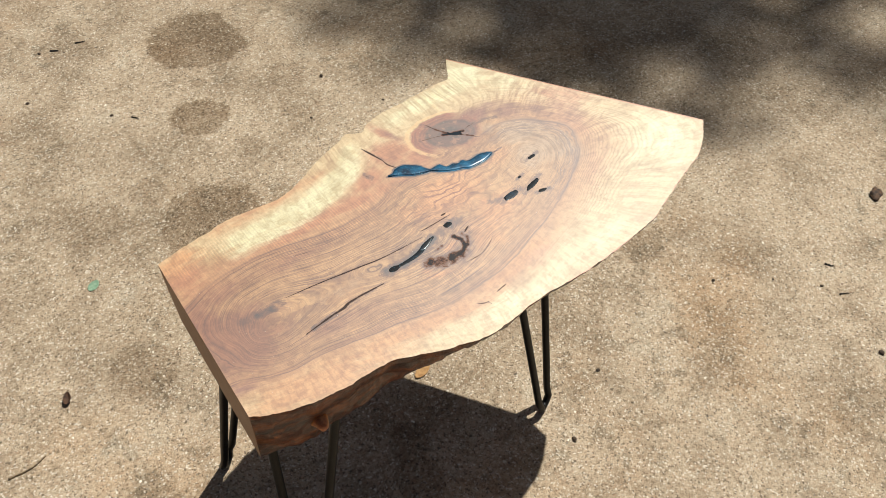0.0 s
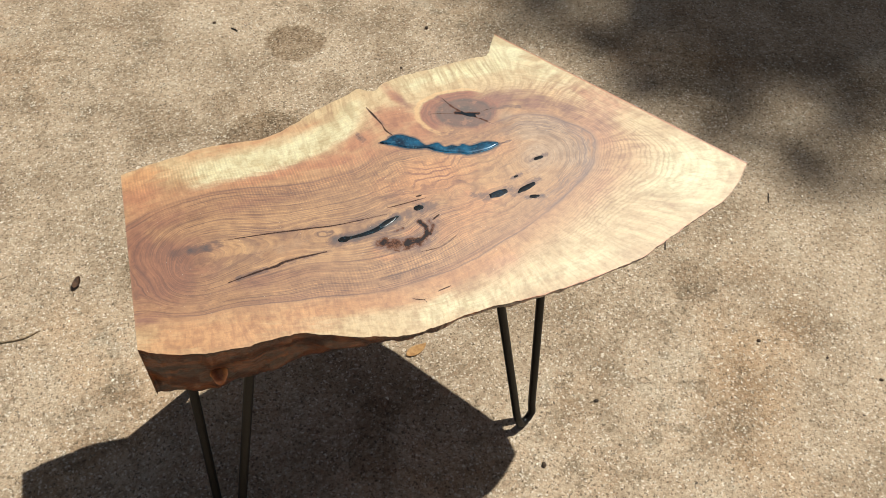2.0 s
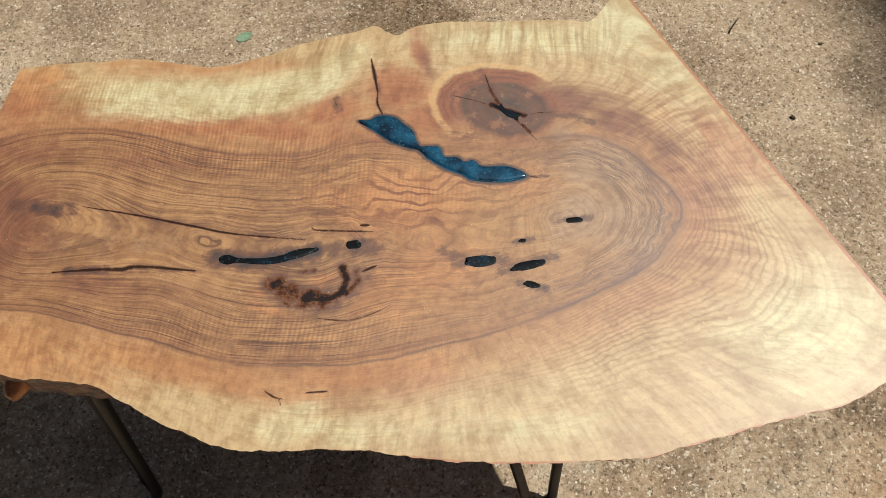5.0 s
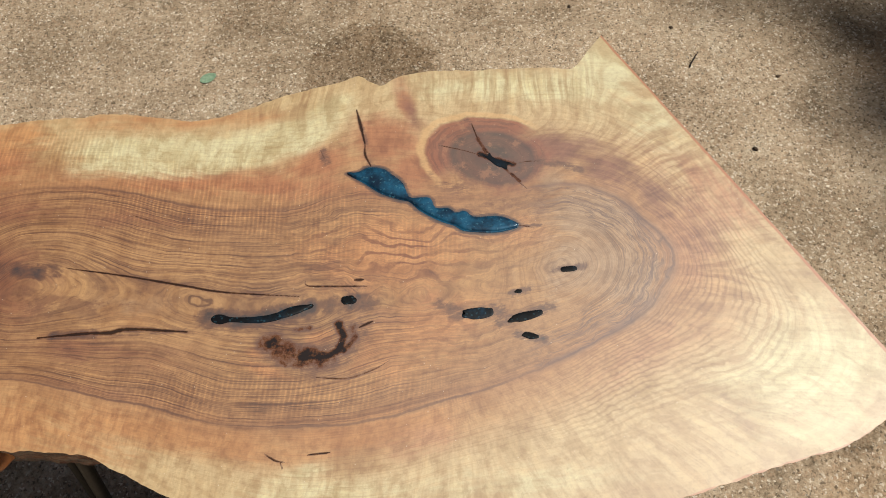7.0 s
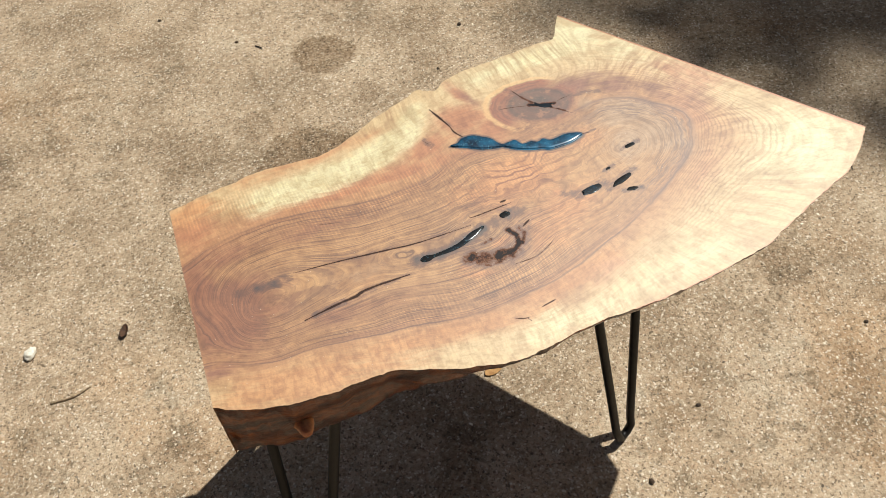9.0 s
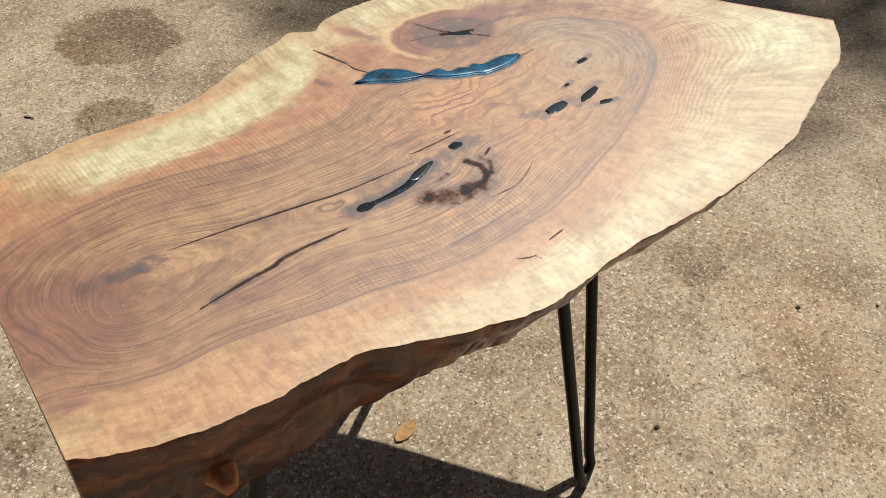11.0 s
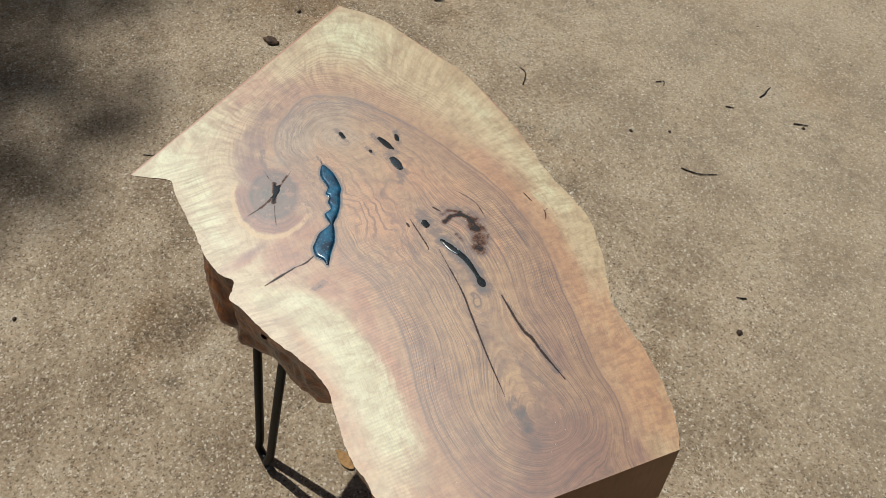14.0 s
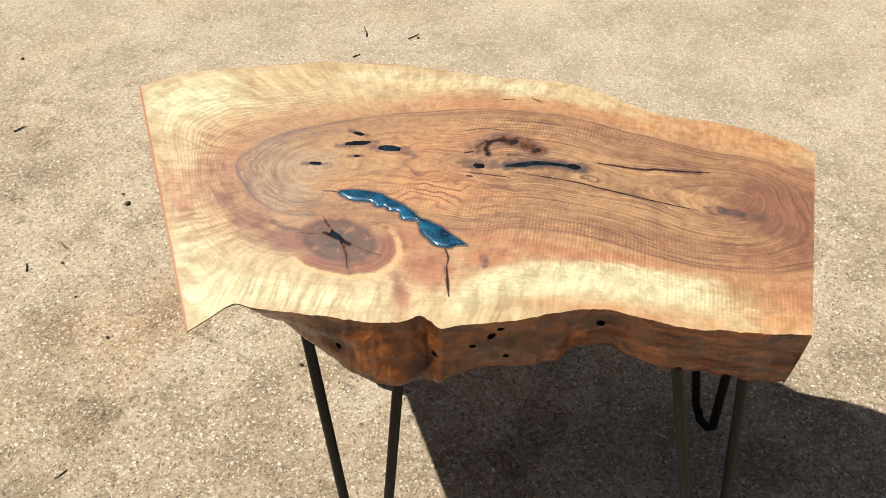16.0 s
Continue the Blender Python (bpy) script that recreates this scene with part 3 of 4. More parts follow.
# ---------------------------------------------------------------- the live-edge table
TOP, THICK = 0.46, 0.07
NEAR = [(-0.254, -0.090), (-0.232, -0.102), (-0.206, -0.111), (-0.170, -0.117), (-0.135, -0.118), (-0.105, -0.121), (-0.068, -0.137),
        (-0.040, -0.147), (-0.010, -0.154), (0.020, -0.153), (0.060, -0.149), (0.109, -0.151), (0.154, -0.151), (0.205, -0.146),
        (0.245, -0.140), (0.275, -0.129), (0.320, -0.113), (0.358, -0.101), (0.386, -0.084), (0.414, -0.060)]
FAR = [(-0.240, 0.134), (-0.212, 0.139), (-0.182, 0.143), (-0.144, 0.147), (-0.107, 0.143), (-0.078, 0.142), (-0.050, 0.152),
       (-0.016, 0.168), (0.020, 0.180), (0.036, 0.187), (0.046, 0.182), (0.056, 0.178), (0.068, 0.187), (0.094, 0.193),
       (0.137, 0.195), (0.180, 0.198), (0.199, 0.1965), (0.208, 0.202), (0.2165, 0.2155), (0.228, 0.233)]
# how far the underside draws in from each live edge, along x
NEAR_IN = ((-0.254, -0.20, -0.10, -0.06, -0.03, 0.05, 0.414), (0.0, 0.013, 0.018, 0.03, 0.04, 0.045, 0.045))
FAR_IN = ((-0.24, -0.205, -0.17, -0.134, -0.11, -0.09, -0.07, -0.060, -0.055, -0.035, 0.01, 0.025, 0.055, 0.10, 0.126, 0.158, 0.186, 0.20, 0.228),
          (0.017, 0.019, 0.020, 0.020, 0.017, 0.020, 0.020, 0.017, 0.007, 0.004, 0.011, 0.006, -0.012, -0.006, 0.005, 0.026, 0.046, 0.070, 0.085))


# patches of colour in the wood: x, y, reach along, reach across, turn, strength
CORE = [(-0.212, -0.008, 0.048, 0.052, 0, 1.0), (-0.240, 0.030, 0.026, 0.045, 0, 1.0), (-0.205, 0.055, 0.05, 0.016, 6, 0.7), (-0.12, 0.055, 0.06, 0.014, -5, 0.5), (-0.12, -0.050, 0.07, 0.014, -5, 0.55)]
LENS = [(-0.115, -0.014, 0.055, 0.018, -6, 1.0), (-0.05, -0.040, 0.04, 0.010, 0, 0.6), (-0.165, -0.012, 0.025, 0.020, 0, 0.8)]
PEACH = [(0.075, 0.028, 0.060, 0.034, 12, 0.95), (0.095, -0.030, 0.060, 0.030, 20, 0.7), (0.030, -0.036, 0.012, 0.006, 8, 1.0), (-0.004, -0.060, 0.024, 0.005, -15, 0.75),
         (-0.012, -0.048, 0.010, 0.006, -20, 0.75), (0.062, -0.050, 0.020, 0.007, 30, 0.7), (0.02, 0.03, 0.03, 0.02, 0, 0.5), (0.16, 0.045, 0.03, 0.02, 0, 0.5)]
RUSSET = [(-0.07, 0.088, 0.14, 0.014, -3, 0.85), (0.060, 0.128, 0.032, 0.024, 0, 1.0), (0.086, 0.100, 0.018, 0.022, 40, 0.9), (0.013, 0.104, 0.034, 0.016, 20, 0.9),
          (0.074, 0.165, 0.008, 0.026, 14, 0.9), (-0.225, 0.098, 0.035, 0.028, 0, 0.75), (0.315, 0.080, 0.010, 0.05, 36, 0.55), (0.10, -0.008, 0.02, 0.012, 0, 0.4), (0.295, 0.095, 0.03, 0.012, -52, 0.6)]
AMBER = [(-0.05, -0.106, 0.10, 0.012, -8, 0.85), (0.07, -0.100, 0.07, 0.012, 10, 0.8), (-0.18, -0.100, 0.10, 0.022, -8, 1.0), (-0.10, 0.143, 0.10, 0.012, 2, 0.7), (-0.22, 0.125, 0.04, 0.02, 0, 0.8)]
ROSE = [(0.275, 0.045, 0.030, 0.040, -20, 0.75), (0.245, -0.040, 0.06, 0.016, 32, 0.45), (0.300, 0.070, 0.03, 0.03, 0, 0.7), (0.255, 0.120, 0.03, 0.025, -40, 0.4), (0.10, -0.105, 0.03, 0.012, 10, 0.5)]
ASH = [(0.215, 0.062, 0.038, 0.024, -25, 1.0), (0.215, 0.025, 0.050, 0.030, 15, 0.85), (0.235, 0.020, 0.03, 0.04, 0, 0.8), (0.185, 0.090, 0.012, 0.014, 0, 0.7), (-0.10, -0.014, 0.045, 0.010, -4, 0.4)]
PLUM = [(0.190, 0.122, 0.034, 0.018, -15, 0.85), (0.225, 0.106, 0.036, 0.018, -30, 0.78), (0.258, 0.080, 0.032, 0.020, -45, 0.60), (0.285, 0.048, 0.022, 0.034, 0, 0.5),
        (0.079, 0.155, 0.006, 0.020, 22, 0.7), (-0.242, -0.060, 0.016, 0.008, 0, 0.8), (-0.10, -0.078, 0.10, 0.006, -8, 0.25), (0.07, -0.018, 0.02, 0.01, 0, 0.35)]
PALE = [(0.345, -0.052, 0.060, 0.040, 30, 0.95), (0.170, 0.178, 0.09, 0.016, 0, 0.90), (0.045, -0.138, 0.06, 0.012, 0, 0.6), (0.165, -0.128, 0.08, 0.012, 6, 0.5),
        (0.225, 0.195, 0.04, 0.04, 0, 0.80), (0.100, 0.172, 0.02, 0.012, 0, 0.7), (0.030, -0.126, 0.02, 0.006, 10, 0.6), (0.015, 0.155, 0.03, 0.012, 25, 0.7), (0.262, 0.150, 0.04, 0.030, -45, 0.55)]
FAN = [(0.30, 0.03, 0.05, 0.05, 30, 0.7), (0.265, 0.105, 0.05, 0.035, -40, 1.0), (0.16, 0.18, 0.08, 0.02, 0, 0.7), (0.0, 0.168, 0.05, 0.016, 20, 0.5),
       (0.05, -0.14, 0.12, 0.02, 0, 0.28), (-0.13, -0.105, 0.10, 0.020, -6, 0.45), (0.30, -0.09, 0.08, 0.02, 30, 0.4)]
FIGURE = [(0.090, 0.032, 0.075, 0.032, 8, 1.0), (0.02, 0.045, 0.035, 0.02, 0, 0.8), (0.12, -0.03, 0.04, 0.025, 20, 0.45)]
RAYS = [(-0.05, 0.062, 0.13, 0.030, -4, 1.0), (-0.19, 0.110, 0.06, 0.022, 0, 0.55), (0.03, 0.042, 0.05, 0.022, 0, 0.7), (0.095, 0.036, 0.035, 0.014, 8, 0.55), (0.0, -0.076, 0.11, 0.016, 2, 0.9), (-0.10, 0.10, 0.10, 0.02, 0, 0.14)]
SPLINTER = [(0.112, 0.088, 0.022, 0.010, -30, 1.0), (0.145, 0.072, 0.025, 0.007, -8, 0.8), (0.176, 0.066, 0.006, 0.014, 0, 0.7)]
POOL = [(0.036, 0.095), (0.043, 0.096), (0.051, 0.101), (0.062, 0.100), (0.069, 0.095), (0.077, 0.088), (0.081, 0.079),
        (0.084, 0.0745), (0.090, 0.0755), (0.098, 0.075), (0.102, 0.067), (0.111, 0.067), (0.117, 0.063), (0.123, 0.065), (0.130, 0.060), (0.145, 0.061),
        (0.154, 0.059), (0.162, 0.053), (0.150, 0.048), (0.138, 0.047), (0.123, 0.048), (0.116, 0.052), (0.105, 0.056), (0.091, 0.064), (0.083, 0.0715),
        (0.076, 0.073), (0.062, 0.078), (0.050, 0.086)]
STAR = [(0.1345, 0.1142), (0.1385, 0.1128), (0.1400, 0.1158), (0.1425, 0.1120), (0.1480, 0.1092), (0.1565, 0.1066), (0.1535, 0.1046), (0.1530, 0.1008), (0.1495, 0.1026), (0.1455, 0.1040), (0.1405, 0.1085)]
SLOT = [(-0.0455, -0.0240), (-0.043, -0.0212), (-0.038, -0.0208), (-0.032, -0.0225), (-0.020, -0.0222), (-0.008, -0.0205), (-0.001, -0.0182), (0.010, -0.0150), (0.021, -0.0115),
        (0.022, -0.0142), (0.010, -0.0195), (-0.001, -0.0242), (-0.010, -0.0262), (-0.020, -0.0266), (-0.032, -0.0262), (-0.038, -0.0280), (-0.0435, -0.0268)]
SEEP = [(-0.002, -0.0196), (0.004, -0.0155), (0.011, -0.0130), (0.021, -0.0122), (0.016, -0.0172), (0.009, -0.0205), (0.003, -0.0222)]


def lines(level, points):
    return [(x, y, level) for x, y in points]


# growth lines of the wood: the core, the edge of the heartwood and the bark side
GRAIN = (
    lines(0.0, [(-0.205, -0.014), (-0.13, -0.008), (-0.06, -0.010), (0.02, -0.008), (0.09, 0.000), (0.15, 0.010), (0.20, 0.024)])
    + lines(0.55, [(-0.222, -0.015), (0.232, 0.040), (0.15, 0.052), (0.08, 0.042), (0.0, 0.036), (-0.08, 0.036), (0.17, -0.028), (0.08, -0.050), (-0.08, -0.054)])
    + lines(1.0, [(-0.242, -0.051), (-0.221, -0.061), (-0.163, -0.071), (-0.105, -0.082), (-0.044, -0.094), (0.013, -0.097),
                  (0.084, -0.088), (0.156, -0.062), (0.217, -0.030), (0.258, 0.006), (0.267, 0.036), (0.248, 0.062), (0.217, 0.087)])
    + lines(1.0, [(-0.240, 0.062), (-0.218, 0.072), (-0.177, 0.078), (-0.143, 0.078), (-0.104, 0.071), (-0.057, 0.062), (0.0, 0.064), (0.036, 0.080)])
    + lines(0.78, [(-0.250, 0.035), (-0.253, 0.0), (-0.254, -0.035)])
    + lines(1.5, [(-0.15, 0.118), (-0.04, 0.112), (-0.20, -0.092), (-0.05, -0.122), (0.12, -0.115), (0.25, -0.068), (0.33, 0.0), (0.28, 0.10)])
    + lines(1.75, [(-0.24, 0.14), (-0.14, 0.147), (-0.02, 0.168), (0.10, 0.195), (0.20, 0.21)])
    + lines(1.85, [(-0.254, -0.095), (-0.13, -0.122), (0.0, -0.156), (0.15, -0.155), (0.30, -0.125), (0.414, -0.06), (0.33, 0.075)])
)
KNOT = (0.143, 0.111)
CHECKS = [  # half width, strength and line of each check
    (0.0009, 1.0, [(-0.154, 0.0125), (-0.148, 0.0115), (-0.111, 0.007), (-0.066, 0.000), (-0.039, -0.004), (0.012, -0.006)]),
    (0.0010, 0.9, [(0.015, 0.006), (0.016, 0.003), (0.023, 0.002), (0.058, 0.003)]),
    (0.0016, 1.0, [(-0.160, -0.041), (-0.129, -0.037), (-0.112, -0.036), (-0.099, -0.033), (-0.060, -0.034)]),
    (0.0013, 1.0, [(0.038, 0.154), (0.042, 0.140), (0.047, 0.122)]),
    (0.0012, 0.9, [(0.047, 0.122), (0.048, 0.112), (0.053, 0.102)]),
]
KNOT_CHECKS = [
    (0.0008, 0.85, [(0.102, 0.122), (0.119, 0.118), (0.133, 0.1135)]),
    (0.0010, 0.75, [(0.126, 0.143), (0.132, 0.126), (0.138, 0.115)]),
    (0.0007, 0.70, [(0.156, 0.106), (0.168, 0.1085), (0.181, 0.109)]),
    (0.0008, 0.70, [(0.152, 0.101), (0.160, 0.092), (0.168, 0.084)]),
]
SPLITS = [  # short splits round the burl and along the near edge
    (0.0013, 0.9, [(0.055, -0.028), (0.064, -0.023)]),
    (0.0009, 0.75, [(0.030, -0.064), (0.050, -0.064), (0.066, -0.058), (0.077, -0.051)]),
    (0.0008, 1.0, [(0.003, -0.115), (0.010, -0.119), (0.016, -0.120)]),
    (0.0006, 0.8, [(0.013, -0.119), (0.016, -0.125)]),
    (0.0008, 1.0, [(0.030, -0.115), (0.044, -0.113)]),
    (0.0007, 0.7, [(-0.115, 0.056), (-0.095, 0.050)]),
    (0.0016, 0.9, [(0.049, 0.0075), (0.055, 0.008)]),
    (0.0009, 0.8, [(0.160, 0.054), (0.172, 0.052)]),
    (0.0008, 0.7, [(0.014, 0.116), (0.018, 0.108)]),
]
ROT = [  # soft pockets round the burl and in the heart of the knot
    (0.0030, 0.85, [(0.133, 0.1145), (0.143, 0.110), (0.157, 0.106)]),
    (0.0020, 0.75, [(0.139, 0.114), (0.135, 0.121), (0.131, 0.129)]),
    (0.0018, 0.65, [(0.151, 0.103), (0.157, 0.096), (0.162, 0.091)]),
    (0.0034, 0.95, [(0.041, -0.026), (0.045, -0.034), (0.043, -0.043), (0.036, -0.049), (0.022, -0.051)]),
    (0.0085, 0.80, [(-0.003, -0.041), (0.006, -0.046), (0.016, -0.050), (0.034, -0.050)]),
    (0.0034, 0.62, [(0.050, -0.027), (0.052, -0.036), (0.046, -0.044)]),
    (0.0018, 0.75, [(0.006, -0.054), (0.009, -0.056)]),
    (0.0024, 0.55, [(0.012, -0.031), (0.022, -0.029)]),
]
HALOS = [  # brown stain round the hollows: width, strength, line
    (0.0082, 0.92, [(-0.048, -0.0235), (-0.027, -0.0245), (0.003, -0.0195), (0.022, -0.0140)]),
    (0.0090, 0.62, [(0.010, -0.016), (0.040, -0.011), (0.060, -0.010)]),
    (0.0036, 0.85, [(-0.150, -0.0395), (-0.122, -0.0365)]),
    (0.0036, 0.35, [(-0.120, -0.037), (-0.060, -0.033)]),
    (0.0036, 0.32, [(-0.12, 0.009), (-0.06, 0.0), (0.010, -0.006), (0.055, 0.002)]),
    (0.0062, 0.85, [(-0.188, 0.0095), (-0.180, 0.0085), (-0.170, 0.0085)]),
    (0.0080, 0.50, [(-0.205, 0.010), (-0.160, 0.010)]),
]
FILL_HALOS = [  # the same round the small resin fills
    (0.0060, 0.62, [(0.108, -0.010), (0.121, -0.016)]),
    (0.0062, 0.62, [(0.119, -0.017), (0.148, -0.013)]),
    (0.0046, 0.62, [(0.148, -0.022), (0.182, -0.010)]),
    (0.0038, 0.62, [(0.160, -0.030), (0.177, -0.033)]),
    (0.0036, 0.55, [(0.186, 0.019), (0.206, 0.022)]),
    (0.0030, 0.62, [(0.156, 0.000), (0.168, 0.003)]),
    (0.0056, 0.62, [(0.042, -0.009), (0.052, -0.007)]),
    (0.0026, 0.60, [(0.160, 0.053), (0.176, 0.054)]),
]
KNOT_HALOS = [  # and round the knot and the burl
    (0.0070, 0.62, [(0.132, 0.112), (0.162, 0.105)]),
    (0.0050, 0.45, [(0.122, 0.144), (0.140, 0.115)]),
    (0.0050, 0.42, [(0.178, 0.109), (0.206, 0.102)]),
    (0.0130, 0.38, [(0.030, -0.056), (0.052, -0.040), (0.058, -0.020)]),
    (0.0035, 0.34, [(0.040, 0.148), (0.053, 0.103)]),
    (0.0060, 0.35, [(0.016, 0.115), (0.020, 0.104)]),
]


def thin_plate(points, levels, where):
    def kernel(a, b):
        d = ((a[:, None] - b[None]) ** 2).sum(-1)
        return d * np.log(d + 1e-9)

    pts = np.array(points)
    n = len(pts)
    a = np.zeros((n + 3, n + 3))
    a[:n, :n] = kernel(pts, pts) + np.eye(n) * 2e-5
    a[:n, n:] = a[n:, :n].T
    a[:n, n:] = np.c_[np.ones(n), pts]
    a[n:, :n] = a[:n, n:].T
    w = np.linalg.solve(a, np.r_[levels, 0, 0, 0])
    return kernel(where, pts) @ w[:n] + np.c_[np.ones(len(where)), where] @ w[n:]


def to_line(xy, points):
    """Distance from a curve through points, and how far along it."""
    best, run = np.full(len(xy), 9.0), np.zeros(len(xy))
    pts = spline(points, 8 * len(points))
    low, high = pts.min(0) - 0.04, pts.max(0) + 0.04
    near = np.nonzero(((xy > low) & (xy < high)).all(1))[0]
    q, gap, part_way = xy[near], best[near], run[near]
    for k, (a, b) in enumerate(zip(pts, pts[1:])):
        ab = b - a
        t = (((q - a) @ ab) / (ab @ ab + 1e-12)).clip(0, 1)
        d = np.hypot(*(q - a - t[:, None] * ab).T)
        part_way = np.where(d < gap, (k + t) / (len(pts) - 1), part_way)
        gap = np.minimum(gap, d)
    best[near], run[near] = gap, part_way
    return best, run


def smooth(v, low, high):
    t = ((v - low) / (high - low)).clip(0, 1)
    return t * t * (3 - 2 * t)


def spots(xy, places):
    """A soft mask of oval patches: x, y, radius along, radius across, turn, strength."""
    out = np.zeros(len(xy))
    for x, y, rx, ry, turn, strength in places:
        c, s = math.cos(radians(turn)), math.sin(radians(turn))
        dx, dy = xy[:, 0] - x, xy[:, 1] - y
        out = np.maximum(out, strength * np.exp(-(((dx * c + dy * s) / rx) ** 2) - ((dy * c - dx * s) / ry) ** 2))
    return out


def build_slab(table):
    nu, nv, rings = 860, 440, 18
    near, far = spline(NEAR, nu), spline(FAR, nu)
    for curve, seed in ((near, 3.0), (far, 9.0)):
        for p in curve:
            p[1] += wobble(p[0], seed, 0, 60, 0.0016) + wobble(p[0], seed, 4, 190, 0.0008)
    v = np.linspace(0, 1, nv)
    grid = near[:, None, :] * (1 - v)[None, :, None] + far[:, None, :] * v[None, :, None]
    top = np.concatenate([grid, np.full((nu, nv, 1), TOP)], 2)

    xy = top.reshape(-1, 3)[:, :2]
    g = np.array(GRAIN)
    ring = thin_plate(g[:, :2], g[:, 2], xy)
    c, sn = math.cos(radians(-14)), math.sin(radians(-14))
    kx, ky = (xy - np.array(KNOT)).T
    knot = np.sqrt(((kx * c + ky * sn) / 0.052) ** 2 + ((ky * c - kx * sn) / 0.037) ** 2)
    ring = ring + 0.12 * np.exp(-(((kx / 0.085) ** 2 + (ky / 0.07) ** 2) * 1.5))
    dark, check = np.zeros(len(xy)), np.zeros(len(xy))
    for width, strength, points in CHECKS + KNOT_CHECKS + SPLITS:
        gap, run = to_line(xy, points)
        wide = width * (0.30 + 0.60 * np.sin(np.pi * run.clip(0.02, 0.98)) ** 0.8)
        check = np.maximum(check, strength * (1 - gap / (2.4 * wide)).clip(0, 1))
    for width, strength, points in ROT:
        dark = np.maximum(dark, strength * np.exp(-((to_line(xy, points)[0] / width) ** 2)))
    halo = 0.90 * np.exp(-((to_line(xy, POOL + POOL[:1])[0] / 0.0024) ** 2))
    for width, strength, points in HALOS + FILL_HALOS + KNOT_HALOS:
        halo = np.maximum(halo, strength * np.exp(-((to_line(xy, points)[0] / width) ** 2)))
    tip, nook = np.array(NEAR[-1]), np.array(FAR[-1])
    rim = np.exp(-((to_line(xy, [tuple(tip), tuple((tip + nook) / 2), tuple(nook)])[0] / 0.0028) ** 2))
    rim = np.maximum(rim, 0.62 * np.exp(-((to_line(xy, NEAR)[0] / 0.0018) ** 2)) * smooth(xy[:, 0], 0.05, 0.12))
    band = np.interp(xy[:, 0], [-0.24, -0.17, -0.13, -0.06, 0.0, 0.03], [0.106, 0.106, 0.107, 0.110, 0.130, 0.150])
    pale = np.exp(-(((xy[:, 1] - band) / 0.0185) ** 2) ** 1.35) * smooth(xy[:, 0], -0.215, -0.130) * (1 - smooth(xy[:, 0], 0.0, 0.05))
    pale = np.maximum(pale, spots(xy, PALE))
    turn = np.arctan2(np.abs(xy[:, 1] - 0.02), xy[:, 0] - 0.10)
    along = np.where(xy[:, 0] < 0.10, xy[:, 0], 0.10 + 0.16 * (np.pi / 2 - turn))
    mid = smooth(np.hypot(xy[:, 0] - 0.10, xy[:, 1] - 0.02), 0.035, 0.10)
    along = xy[:, 0] * (1 - mid) + along * mid
    far_side = smooth(xy[:, 1], 0.12, 0.16) * (1 - smooth(xy[:, 0], 0.21, 0.27))
    along = along * (1 - far_side) + xy[:, 0] * far_side
    edge_line = np.maximum(smooth(-xy[:, 1], -0.02, 0.03), smooth(xy[:, 0], 0.19, 0.22) * (1 - smooth(xy[:, 1], 0.08, 0.11)))
    edge_line = np.maximum(edge_line, 0.8 * smooth(xy[:, 1], 0.02, 0.04) * (1 - smooth(xy[:, 0], 0.01, 0.04)))
    bend = smooth(xy[:, 0], 0.14, 0.21) * (1 - smooth(xy[:, 1], 0.09, 0.12))
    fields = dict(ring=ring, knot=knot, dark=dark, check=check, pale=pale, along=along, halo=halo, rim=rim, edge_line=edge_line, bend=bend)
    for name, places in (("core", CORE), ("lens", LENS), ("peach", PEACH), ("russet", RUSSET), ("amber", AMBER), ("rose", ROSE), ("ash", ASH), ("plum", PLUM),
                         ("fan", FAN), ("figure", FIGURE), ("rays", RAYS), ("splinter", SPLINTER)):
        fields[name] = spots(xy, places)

    verts = [top.reshape(-1, 3)]
    loop = [(i, 0) for i in range(nu)] + [(nu - 1, j) for j in range(1, nv)] + [(i, nv - 1) for i in range(nu - 2, -1, -1)] + [(0, j) for j in range(nv - 2, 0, -1)]
    edge = np.array([top[i, j] for i, j in loop])
    vv = np.array([v[j] for i, j in loop])
    drawn = (1 - vv) * np.interp(edge[:, 0], *NEAR_IN) - vv * np.interp(edge[:, 0], *FAR_IN)
    for _ in range(3):
        drawn = np.where(vv * (1 - vv) == 0, (np.roll(drawn, 3) + np.roll(drawn, -3) + 2 * drawn) / 4, drawn)
    m = len(loop)
    run = smooth(np.array([i / (nu - 1) for i, j in loop]), 0.80, 1.0)
    lean = np.stack([-0.635 * run * drawn - 0.012 * run, -0.0075 * run], 1)
    sawn = np.array([(i == nu - 1 and 0 < j < nv - 1) or (i == 0) for i, j in loop])
    deep = 1 + 0.21 * smooth(-edge[:, 0], 0.08, 0.19)
    for k in range(1, rings + 1):
        t = k / rings
        z = TOP - 0.0014 if k == 1 else TOP - THICK * t * deep
        ring_v = edge.copy()
        ring_v[:, 1] += drawn * (t**1.35 if k > 1 else 0.0)
        ring_v[:, :2] += lean * (t if k > 1 else 0.0)
        for q in range(m):
            if not sawn[q]:
                s = 1 if vv[q] < 0.5 else -1
                grow = min(1.0, 3 * t) if k > 1 else 0.15
                zq = TOP - THICK * t
                lump = wobble(edge[q, 0], vv[q] * 7, zq * 1.4, 26, 0.0060) + wobble(edge[q, 0], vv[q] * 7, zq, 70, 0.0020) + wobble(edge[q, 0], vv[q] * 7, zq, 170, 0.0006)
                ring_v[q, 1] += s * (lump + 0.002) * grow
        ring_v[:, 2] = z
